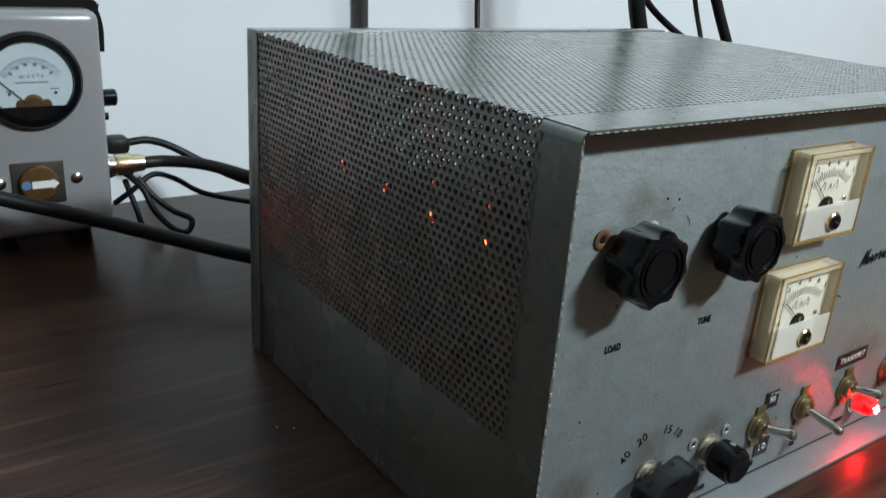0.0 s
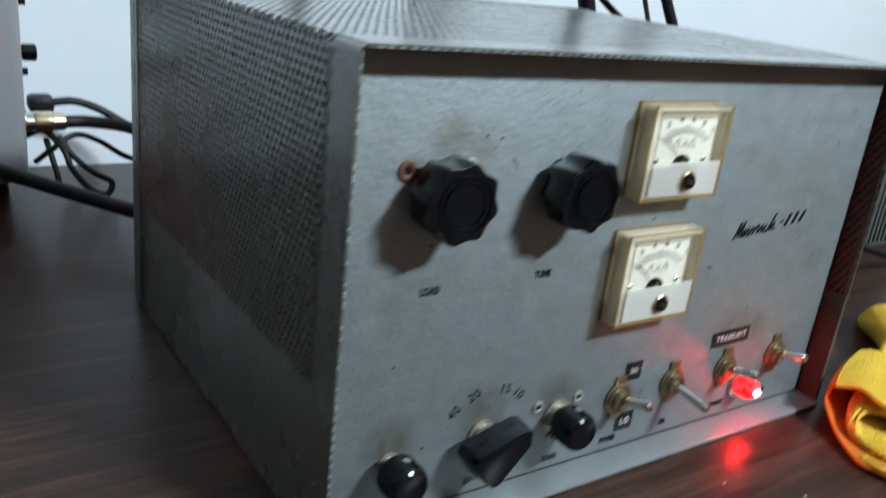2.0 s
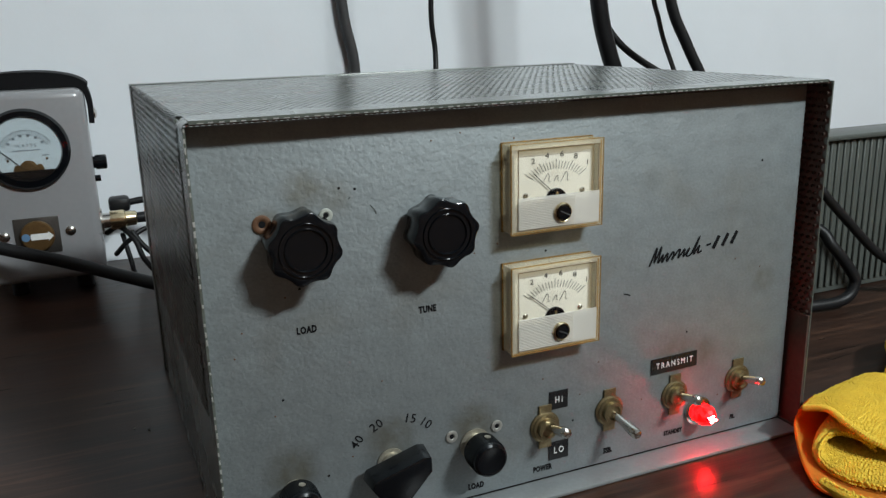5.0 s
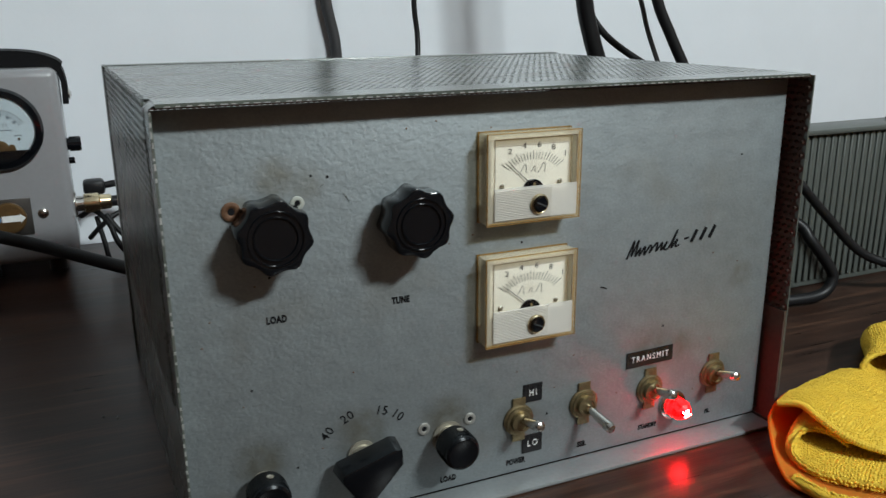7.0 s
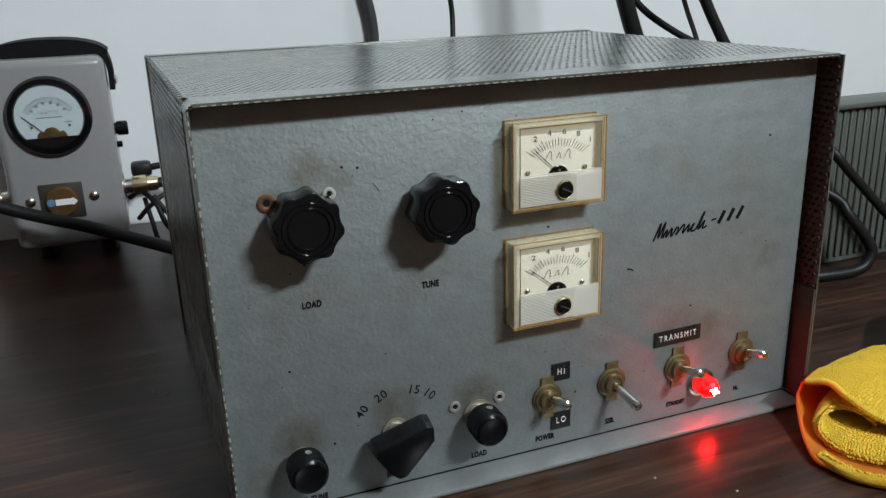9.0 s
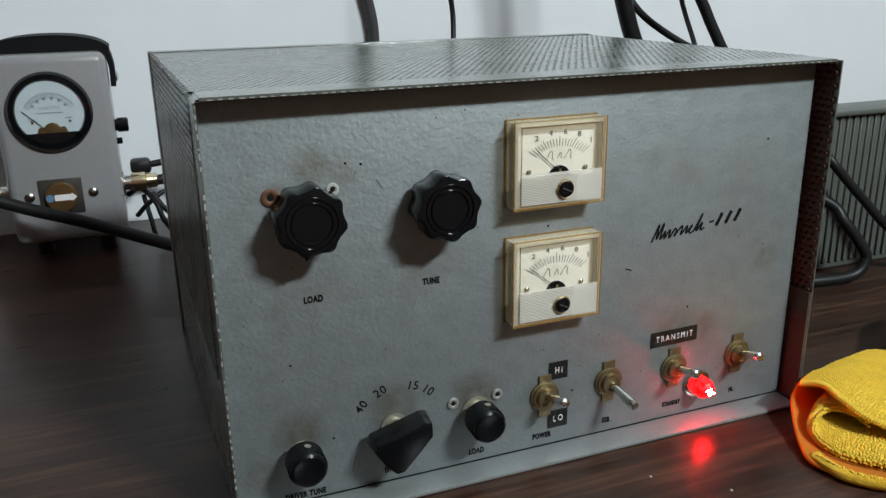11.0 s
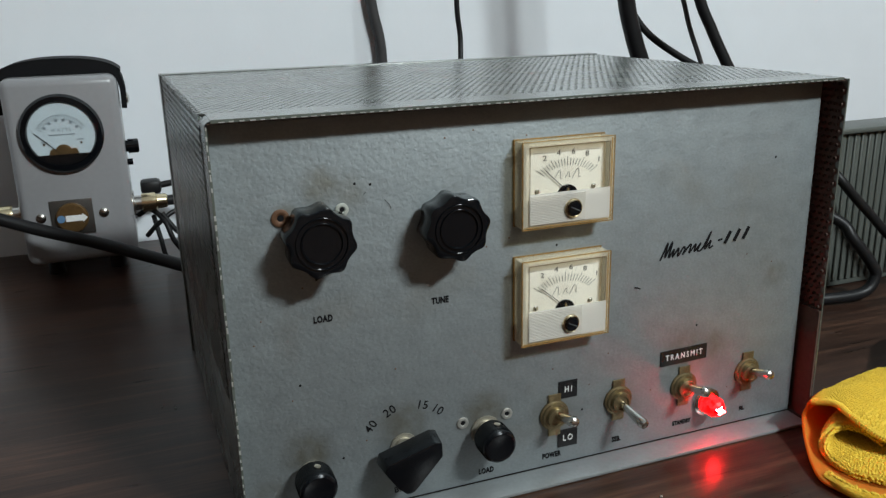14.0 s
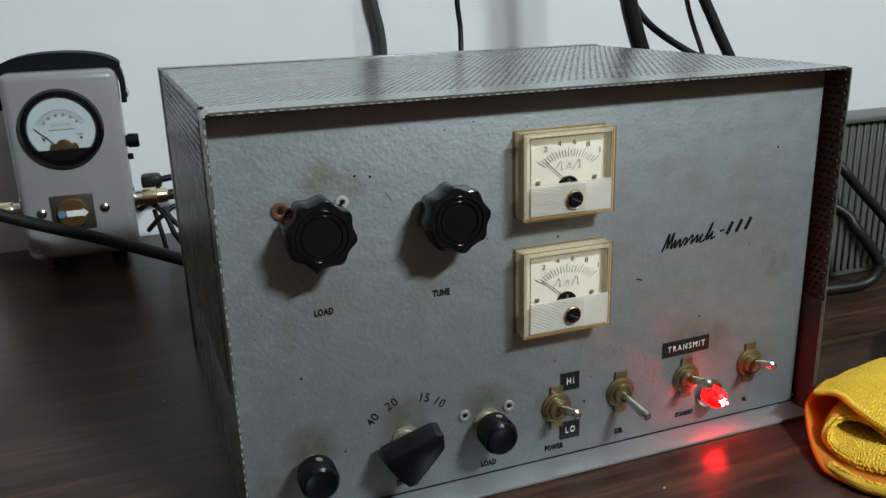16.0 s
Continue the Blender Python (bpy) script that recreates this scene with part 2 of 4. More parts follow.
# inside of the yellow cloth: orange of light coming through is put into the colour
CLOTH_IN = material("light_tinted_cloth_inside", (0.80, 0.30, 0.03), 0.9, 0.0, 0.08, 90, 0.4, 900)


def let_through(m, colour, amount):
    """Woven cloth passes some of the light that falls on it."""
    n, ln = m.node_tree.nodes, m.node_tree.links
    tl, mx = n.new("ShaderNodeBsdfTranslucent"), n.new("ShaderNodeMixShader")
    tl.inputs[0].default_value = (*colour, 1)
    mx.inputs[0].default_value = amount
    ln.new(n["Principled BSDF"].outputs[0], mx.inputs[1])
    ln.new(tl.outputs[0], mx.inputs[2])
    ln.new(mx.outputs[0], n["Material Output"].inputs["Surface"])


let_through(CLOTH, (0.95, 0.62, 0.06), 0.2)
let_through(CLOTH_IN, (0.95, 0.36, 0.03), 0.5)
LENS = glowing("red_lamp_lens", (1.0, 0.0030, 0.0036), 10)


def facets(m):
    """Cells of the jewel pass the lamp's light unevenly."""
    n, ln = m.node_tree.nodes, m.node_tree.links
    tc, vo, rg = n.new("ShaderNodeTexCoord"), n.new("ShaderNodeTexVoronoi"), n.new("ShaderNodeMapRange")
    vo.inputs["Scale"].default_value = 430
    rg.inputs["To Min"].default_value, rg.inputs["To Max"].default_value = 0.5, 22
    sq = n.new("ShaderNodeMath")
    sq.operation = "POWER"
    sq.inputs[1].default_value = 2.2
    ln.new(tc.outputs["Object"], vo.inputs["Vector"])
    ln.new(vo.outputs["Color"], sq.inputs[0])
    ln.new(sq.outputs[0], rg.inputs["Value"])
    ln.new(rg.outputs[0], n["Principled BSDF"].inputs["Emission Strength"])


facets(LENS)
CORE = glowing("lamp_core", (1.0, 0.014, 0.017), 760)
FILAMENT = glowing("tube_filament", (1.0, 0.030, 0.010), 34)
GLASS = glassy("tube_glass", (0.95, 0.97, 0.96))


def wood_material():
    m = bpy.data.materials.new("dark_walnut_laminate")
    m.use_nodes = True
    n, ln = m.node_tree.nodes, m.node_tree.links
    b = n["Principled BSDF"]
    b.inputs["Specular IOR Level"].default_value = 0.2
    tc, mp = n.new("ShaderNodeTexCoord"), n.new("ShaderNodeMapping")
    mp.inputs["Scale"].default_value = (1.6, 22, 22)
    mp.inputs["Rotation"].default_value = (0, 0, radians(4))
    ln.new(tc.outputs["Object"], mp.inputs["Vector"])
    a, c, d = (n.new("ShaderNodeTexNoise") for _ in range(3))
    for t, s, k, w in ((a, 2.4, 5, 1.0), (c, 10, 6, 0.3), (d, 40, 3, 0.0)):
        t.inputs["Scale"].default_value, t.inputs["Detail"].default_value, t.inputs["Distortion"].default_value = s, k, w
        ln.new(mp.outputs[0], t.inputs["Vector"])
    mul = n.new("ShaderNodeMath")
    mul.operation = "ADD"
    ln.new(a.outputs["Fac"], mul.inputs[0])
    ln.new(c.outputs["Fac"], mul.inputs[1])
    ramp = n.new("ShaderNodeValToRGB")
    e = ramp.color_ramp.elements
    e[0].position, e[0].color = 0.35, (0.019, 0.0100, 0.0074, 1)
    e[1].position, e[1].color = 0.70, (0.098, 0.049, 0.031, 1)
    mid = ramp.color_ramp.elements.new(0.52)
    mid.color = (0.039, 0.0195, 0.0134, 1)
    half = n.new("ShaderNodeMath")
    half.operation = "MULTIPLY"
    half.inputs[1].default_value = 0.5
    ln.new(mul.outputs[0], half.inputs[0])
    ln.new(half.outputs[0], ramp.inputs[0])
    ln.new(ramp.outputs[0], b.inputs["Base Color"])
    rr = n.new("ShaderNodeMapRange")
    rr.inputs["To Min"].default_value, rr.inputs["To Max"].default_value = 0.22, 0.40
    ln.new(c.outputs["Fac"], rr.inputs["Value"])
    ln.new(rr.outputs[0], b.inputs["Roughness"])
    bn = n.new("ShaderNodeBump")
    bn.inputs["Strength"].default_value, bn.inputs["Distance"].default_value = 0.25, 0.0003
    ln.new(d.outputs["Fac"], bn.inputs["Height"])
    ln.new(bn.outputs[0], b.inputs["Normal"])
    return m


WOOD = wood_material()

# ---- building helpers ----


def link_mesh(name, me, mat, parent=None, label="", loc=(0, 0, 0)):
    me.materials.append(mat)
    ob = new(name, me)
    ob.parent = parent
    ob.location = loc
    if label:
        ob["label"] = label
    return ob


def part(name, bm, mat, parent=None, label="", loc=(0, 0, 0), smooth=True):
    """Links a bmesh as one mesh object under a thing or a part."""
    me = bpy.data.meshes.new(name)
    bmesh.ops.recalc_face_normals(bm, faces=bm.faces)
    if smooth:
        for f in bm.faces:
            f.smooth = True
        for e in bm.edges:
            if len(e.link_faces) == 2 and e.calc_face_angle(0) > radians(38):
                e.smooth = False
    bm.to_mesh(me)
    bm.free()
    return link_mesh(name, me, mat, parent, label, loc)


def thing(name, loc, label, category, group=""):
    return tagged(new(name), label, category, group) if not any(loc) else placed(tagged(new(name), label, category, group), loc)


def placed(ob, loc):
    ob.location = loc
    return ob


def box(x0, x1, y0, y1, z0, z1, bevel=0.0, bm=None, segs=2):
    bm = bm or bmesh.new()
    vs = [bm.verts.new(p) for p in ((x0, y0, z0), (x1, y0, z0), (x1, y1, z0), (x0, y1, z0), (x0, y0, z1), (x1, y0, z1), (x1, y1, z1), (x0, y1, z1))]
    fs = [bm.faces.new([vs[i] for i in q]) for q in ((0, 3, 2, 1), (4, 5, 6, 7), (0, 1, 5, 4), (1, 2, 6, 5), (2, 3, 7, 6), (3, 0, 4, 7))]
    if bevel:
        es = {e for f in fs for e in f.edges}
        bmesh.ops.bevel(bm, geom=list(es), offset=bevel, segments=segs, affect="EDGES", profile=0.5)
    return bm


def lathe(profile, seg=32, lobes=0, depth=0.0, bm=None, at=(0, 0, 0), turn=None):
    """Revolves (radius, height) about -y, the way out of the panel. lobes and depth flute the rim."""
    bm = bm or bmesh.new()
    rings = []
    for r, h in profile:
        ring = []
        for k in range(seg):
            a = 2 * math.pi * k / seg
            rr = r * (1 - depth * (1 - (0.5 + 0.5 * math.cos(lobes * a)) ** 1.3)) if lobes and r > 0.0125 else r
            v = Vector((rr * math.cos(a), -h, rr * math.sin(a)))
            if turn:
                v = turn @ v
            ring.append(bm.verts.new(v + Vector(at)))
        rings.append(ring)
    for a, b in zip(rings, rings[1:]):
        for k in range(seg):
            bm.faces.new((a[k], a[(k + 1) % seg], b[(k + 1) % seg], b[k]))
    bm.faces.new(rings[0])
    bm.faces.new(list(reversed(rings[-1])))
    return bm


def smooth_path(pts, steps=8):
    pts = [Vector(p) for p in pts]
    ext = [2 * pts[0] - pts[1], *pts, 2 * pts[-1] - pts[-2]]
    out = []
    for i in range(1, len(ext) - 2):
        p0, p1, p2, p3 = ext[i - 1 : i + 3]
        for k in range(steps):
            t = k / steps
            out.append(0.5 * (2 * p1 + (p2 - p0) * t + (2 * p0 - 5 * p1 + 4 * p2 - p3) * t * t + (3 * p1 - p0 - 3 * p2 + p3) * t**3))
    out.append(pts[-1])
    return out


def tube(pts, r, seg=12, steps=8, bm=None, knurl=0.0):
    bm = bm or bmesh.new()
    path = smooth_path(pts, steps)
    side = Vector((0, 0, 1)).cross(path[1] - path[0])
    if side.length < 1e-5:
        side = Vector((1, 0, 0))
    rings = []
    for i, p in enumerate(path):
        d = (path[min(i + 1, len(path) - 1)] - path[max(i - 1, 0)]).normalized()
        side = (side - d * side.dot(d)).normalized()
        up = d.cross(side)
        q = r * (1 + knurl * (i % 2))
        rings.append([bm.verts.new(p + q * (math.cos(2 * math.pi * k / seg) * side + math.sin(2 * math.pi * k / seg) * up)) for k in range(seg)])
    for a, b in zip(rings, rings[1:]):
        for k in range(seg):
            bm.faces.new((a[k], a[(k + 1) % seg], b[(k + 1) % seg], b[k]))
    bm.faces.new(rings[0])
    bm.faces.new(list(reversed(rings[-1])))
    return bm


def words(name, text, size, mat, parent, loc, turn=0.0, shear=0.0, spacing=1.0, depth=0.00012, label="", bold=0.0, narrow=1.0):
    """Printed words facing the front (-y), centred at loc, as a mesh."""
    cu = bpy.data.curves.new(name, "FONT")
    cu.body, cu.size, cu.align_x, cu.align_y, cu.extrude, cu.shear, cu.space_character, cu.resolution_u, cu.offset = text, size, "CENTER", "CENTER", depth, shear, spacing, 3, size * bold
    tmp = new("tmp", cu)
    bpy.context.view_layer.update()
    me = bpy.data.meshes.new_from_object(tmp.evaluated_get(bpy.context.evaluated_depsgraph_get()))
    bpy.data.objects.remove(tmp)
    me.transform(Matrix.Rotation(radians(turn), 4, "Y") @ Matrix.Diagonal((narrow, 1, 1, 1)) @ Matrix.Rotation(radians(90), 4, "X"))
    me.name = name
    me.materials.clear()
    return link_mesh(name, me, mat, parent, label, loc)


def strokes(name, segments, width, mat, parent, loc, label=""):
    """Flat strokes on the front plane, each from (x, z) to (x, z)."""
    bm = bmesh.new()
    for x0, z0, x1, z1 in segments:
        d = Vector((x1 - x0, 0, z1 - z0))
        n = Vector((-d.z, 0, d.x)).normalized() * width / 2
        a, b = Vector((x0, 0, z0)), Vector((x1, 0, z1))
        f = bm.faces.new([bm.verts.new(p) for p in (a + n, b + n, b - n, a - n)])
        g = bmesh.ops.extrude_face_region(bm, geom=[f])
        bmesh.ops.translate(bm, verts=[v for v in g["geom"] if isinstance(v, bmesh.types.BMVert)], vec=(0, -0.00015, 0))
    return part(name, bm, mat, parent, label, loc, smooth=False)


def flared(p):
    """The case is a little wider at its back left than at its front."""
    x, y, z = p
    return (x - (0.0016 + 0.0240 * max(0.0, y)) * (1 - x / 0.324), y, z)


def flare(ob):
    for v in ob.data.vertices:
        v.co = flared(v.co)
    return ob


def perforated(u_len, v_len, pitch, radius, thick, place):
    """A sheet with staggered round holes; place(u, v, w) lays it in space, w going inwards."""
    row = pitch * 0.866
    nu, nv = int(u_len / pitch), int(v_len / row)
    hexa = [(pitch / 2 / math.cos(math.pi / 6) * math.sin(k * math.pi / 3), pitch / 2 / math.cos(math.pi / 6) * math.cos(k * math.pi / 3)) for k in range(6)]
    rim = []
    for k in range(6):
        a, b = hexa[k], hexa[(k + 1) % 6]
        rim += [a, ((a[0] + b[0]) / 2, (a[1] + b[1]) / 2)]
    hole = [(radius * math.sin(k * math.pi / 6), radius * math.cos(k * math.pi / 6)) for k in range(12)]
    verts, faces, seen = [], [], {}
    su, sv = u_len / nu, v_len / nv

    def vert(u, v, w):
        key = (round(u * 2e5), round(v * 2e5), round(w * 1e6))
        if key not in seen:
            seen[key] = len(verts)
            verts.append(place(u, v, w))
        return seen[key]

    for j in range(nv):
        for i in range(nu):
            u, v = (i + 0.5 + 0.25 * (1 if j % 2 else -1)) * su, (j + 0.5) * sv
            a = [vert(u + x * su / pitch, v + y * sv / row, 0) for x, y in rim]
            b = [vert(u + x, v + y, 0) for x, y in hole]
            c = [vert(u + x, v + y, thick) for x, y in hole]
            for k in range(12):
                q = (k + 1) % 12
                faces.append((a[k], a[q], b[q], b[k]))
                faces.append((b[k], b[q], c[q], c[k]))
    me = bpy.data.meshes.new("perforated_sheet")
    me.from_pydata([flared(p) for p in verts], [], faces)
    return me


# ---- room ----
WALL_Y, DESK = 0.583, 0.75


def structure(name, bm, mat):
    return tagged(part(name, bm, mat, smooth=False), kind="structure")


structure("wall_north", box(-2.0, 2.4, WALL_Y, WALL_Y + 0.12, 0, 2.4), PLASTER)
# south, west and east walls are unseen, added to close the room and tint bounce
structure("wall_south", box(-2.0, 2.4, -2.52, -2.4, 0, 2.4), ROOM)
structure("wall_west", box(-2.12, -2.0, -2.52, WALL_Y + 0.12, 0, 2.4), DARKROOM)
structure("wall_east", box(2.4, 2.52, -2.52, WALL_Y + 0.12, 0, 2.4), ROOM)
structure("ceiling", box(-2.12, 2.52, -2.52, WALL_Y + 0.12, 2.4, 2.5), PLASTER)
structure("floor", box(-2.12, 2.52, -2.52, WALL_Y + 0.12, -0.1, 0), FLOORM)

# ---- desk ----
desk = thing("desk", (0.2, 0.1, 0), "dark walnut laminate desk against the white wall", "desk")
part("desktop", box(-1.1, 1.2, -0.40, 0.4815, DESK - 0.028, DESK, 0.002), WOOD, desk)
for lx in (-1.04, 1.14):
    for ly in (-0.34, 0.42):
        part("leg", box(lx - 0.025, lx + 0.025, ly - 0.025, ly + 0.025, 0, DESK - 0.0285, 0.003), CASE, desk)

# ---- amplifier: base at its front left corner on the desk ----
W, H, D, FR = 0.3262, 0.2005, 0.2545, -0.0120
amp = thing("amplifier", (0, 0, DESK), "grey hammertone tube amplifier in an olive-grey perforated steel case", "amplifier")

# cabinet sheets
PITCH, HOLE, THICK = 0.0041, 0.00132, 0.0012
SIDE_LOW = 0.0695
side = perforated(D - 0.020, H - SIDE_LOW - 0.0006, PITCH, HOLE, THICK, lambda u, v, w: (w, 0.0085 + u, SIDE_LOW + v))
link_mesh("side_perforation", side, CASE, amp, "olive-grey perforated steel side")
side = perforated(D - FR - 0.014, H - SIDE_LOW - 0.002, PITCH, 0.00085, THICK, lambda u, v, w: (W - w, FR + 0.0012 + u, SIDE_LOW + v))
link_mesh("side_perforation", side, PRIMER, amp, "perforated steel side, brown inside")
topsheet = perforated(W - 0.0016, D - 0.020, PITCH, 0.00098, THICK, lambda u, v, w: (0.0008 + u, 0.0105 + v, H - w))
link_mesh("top_perforation", topsheet, CASE, amp, "olive-grey perforated steel top")
S = 0.0004
flare(part("side_skirt", box(S, 0.0014, FR, D, 0.001, SIDE_LOW + 0.0015, 0.0003), CASE, amp))
flare(part("side_front_strip", box(S, 0.0014, FR, 0.0105, SIDE_LOW + 0.0015, H - 0.003), CASE, amp))
flare(part("side_back_strip", box(-0.0006, 0.0014, D - 0.013, D + 0.001, 0.001, H + 0.0006, 0.0004), CASE, amp))
flare(part("side_skirt", box(W - 0.0012, W, FR + 0.0002, D - 0.013, 0.001, SIDE_LOW - 0.0002), PRIMER, amp, "plain brown-primed lower side"))
flare(part("side_back_strip", box(W - 0.0014, W + 0.0006, D - 0.013, D + 0.001, 0.001, H + 0.0006, 0.0004), CASE, amp))
flare(part("top_front_strip", box(0.003, W - 0.003, FR, 0.01045, H - 0.0014, H), CASE, amp))
flare(part("top_back_strip", box(0, W, D - 0.012, D + 0.001, H - 0.0014, H + 0.0006, 0.0004), CASE, amp))
for x0 in (0, W):
    s = 1 if x0 == 0 else -1
    bm = bmesh.new()
    pts = [(x0 + s * 0.0035 * (1 - math.sin(a)), H - 0.0035 * (1 - math.cos(a)) - S) for a in [math.pi / 2 * k / 6 for k in range(7)]]
    rows = [[bm.verts.new((px, py, pz)) for px, pz in pts] for py in (FR, 0.010)]
    for k in range(6):
        bm.faces.new((rows[0][k], rows[0][k + 1], rows[1][k + 1], rows[1][k]))
    flare(part("rounded_corner", bm, CASE, amp))
flare(part("back_plate", box(0.0016, W - 0.0016, D - 0.003, D - 0.0015, 0.002, 0.064), PRIMER, amp))
backsheet = perforated(W - 0.006, H - 0.068, PITCH, 0.0015, 0.0006, lambda u, v, w: (0.003 + u, D - 0.0015 - w, 0.064 + v))
part("side_liner", box(W + 0.0002, W + 0.0010, FR, D - 0.0135, 0.001, H - 0.001), CASE, amp, "olive-grey outer side")
link_mesh("back_perforation", backsheet, PRIMER, amp, "perforated steel back")
flare(part("bottom_plate", box(0.0016, W - 0.0016, 0.0014, D - 0.003, 0.004, 0.0055), PRIMER, amp))
part("chassis", box(0.012, W - 0.012, 0.018, D - 0.02, 0.0055, 0.058, 0.001), PRIMER, amp)
# cut edge of the perforated sheet, worn bright between the holes
bm = bmesh.new()
k = 0
while 0.006 + k * 0.0041 < W - 0.005:
    x = 0.006 + k * 0.0041
    box(x, x + 0.0012 + 0.0014 * random.random(), FR - 0.0004, FR + 0.0002, H - 0.0013, H - 0.0008 - 0.0002 * random.random(), bm=bm)
    k += 1
flare(part("worn_top_edge", bm, BARE, amp, "bright worn steel edge", smooth=False))
bm = bmesh.new()
for k in range(43):
    z = 0.024 + k * 0.0041 + 0.0006 * random.random()
    if random.random() > 0.12:
        box(0.0004 + 0.0003 * random.random(), 0.0010 + 0.0004 * random.random(), FR - 0.0004, FR + 0.0002, z, z + 0.0007 + 0.0020 * random.random(), bm=bm)
flare(part("worn_side_edge", bm, BARE, amp, "bright worn steel edge", smooth=False))
flare(part("top_lining", box(0.0016, W - 0.0016, FR + 0.0006, -0.0006, H - 0.0020, H - 0.0015), PRIMER, amp))
part("screw", lathe([(0.0022, 0), (0.0022, 0.0006), (0.001, 0.0012)], 12, turn=Matrix.Rotation(radians(-90), 3, "Z")), RUST, amp, loc=(0.0002, 0.135, 0.027))

# front panel with its bottom lip
part("front_panel", box(-0.0012, W - 0.0050, 0, 0.0014, 0.0027, H - 0.0035, 0.0002), HAMMER, amp, "grey hammertone painted front panel")
part("panel_lip", box(-0.0008, W - 0.0055, -0.0168, -0.0002, 0.0004, 0.0025, 0.0007), LIP, amp)


def big_knob(x, z, turn):
    prof = [(0.0068, 0), (0.0068, 0.003), (0.0148, 0.0034), (0.0156, 0.0046), (0.0159, 0.0160), (0.0154, 0.0180), (0.0140, 0.0187), (0.0115, 0.0186), (0.0113, 0.0193), (0.0110, 0.0193), (0.0108, 0.0185), (0.0092, 0.0185), (0.0090, 0.0193), (0.0087, 0.0193), (0.0083, 0.0184), (0.0001, 0.0183)]
    k = part("control_knob", lathe(prof, 128, 8, 0.105, turn=Matrix.Rotation(radians(turn), 3, "Y")), BLACK, amp, "black fluted phenolic knob", (x, -0.0004, z))
    part("bushing", lathe([(0.0058, 0), (0.0058, 0.0026)], 24), BRASS, k, loc=(0, 0.0002, 0))
    return k


big_knob(0.0410, 0.1466, 12)
big_knob(0.1029, 0.1458, -8)


def small_knob(x, z, nut=0.0082):
    b = part("shaft_nut", lathe([(nut, 0), (nut, 0.0008), (nut * 0.76, 0.0010), (nut * 0.76, 0.0032), (0.0034, 0.0034), (0.0034, 0.0072)], 24), NUT, amp, "tarnished nut and shaft", (x, -0.0003, z))
    part("knob", lathe([(0.0082, 0.0062), (0.0090, 0.0066), (0.0089, 0.0150), (0.0085, 0.0182), (0.0074, 0.0192), (0.0066, 0.0188), (0.0001, 0.0187)], 40), BLACK, b, "round black knob")
    bm = bmesh.new()
    for k in range(48):
        a = 2 * math.pi * k / 48
        box(-0.00018, 0.00018, -0.0165, -0.0075, 0.0086, 0.00918, bm=bm)
        bmesh.ops.rotate(bm, verts=bm.verts[-8:], cent=(0, 0, 0), matrix=Matrix.Rotation(a, 3, "Y"))
    part("knurling", bm, BLACK, b, smooth=False)
    part("set_screw", lathe([(0.0016, 0), (0.0016, 0.0003), (0.0010, 0.0001)], 12, turn=Matrix.Rotation(radians(8), 3, "Y") @ Matrix.Rotation(radians(-90), 3, "X")), NUT, b, "brass set screw", (0.0012, -0.0120, 0.00915))
    return b


small_knob(0.0318, 0.0298, 0.0055)
small_knob(0.1225, 0.0320)

# pointer knob of the band switch
b = part("shaft_nut", lathe([(0.0070, 0), (0.0070, 0.0008), (0.0052, 0.0010), (0.0052, 0.0028), (0.0030, 0.0030), (0.0030, 0.0080)], 24), NUT, amp, "tarnished nut and shaft", (0.0785, -0.0003, 0.0330))
bm = bmesh.new()
outline = [(-0.0162, -0.0022), (-0.0146, 0.0022), (0.0112, 0.0096), (0.0148, 0.0088), (0.0150, 0.0010), (-0.0008, -0.0162), (-0.0048, -0.0168), (-0.0095, -0.0125)]
lo, hi = [], []
for ox, oz in outline:
    lo.append(bm.verts.new((ox, -0.0055, oz)))
    hi.append(bm.verts.new((ox * 0.93, -0.0185, oz * 0.93)))
bm.faces.new(lo)
bm.faces.new(list(reversed(hi)))
for k in range(len(lo)):
    bm.faces.new((lo[k], lo[(k + 1) % 8], hi[(k + 1) % 8], hi[k]))
bmesh.ops.bevel(bm, geom=list(bm.edges), offset=0.0007, segments=2, affect="EDGES", profile=0.5)
part("pointer_knob", bm, BLACK, b, "black pointer knob")

# meters


def rim(bm, w, h, y0, y1, t):
    """A thin square rim round a meter."""
    for x0, x1, z0, z1 in ((0, t, 0, h), (w - t, w, 0, h), (t, w - t, 0, t), (t, w - t, h - t, h)):
        box(x0, x1, y0, y1, z0, z1, bm=bm)


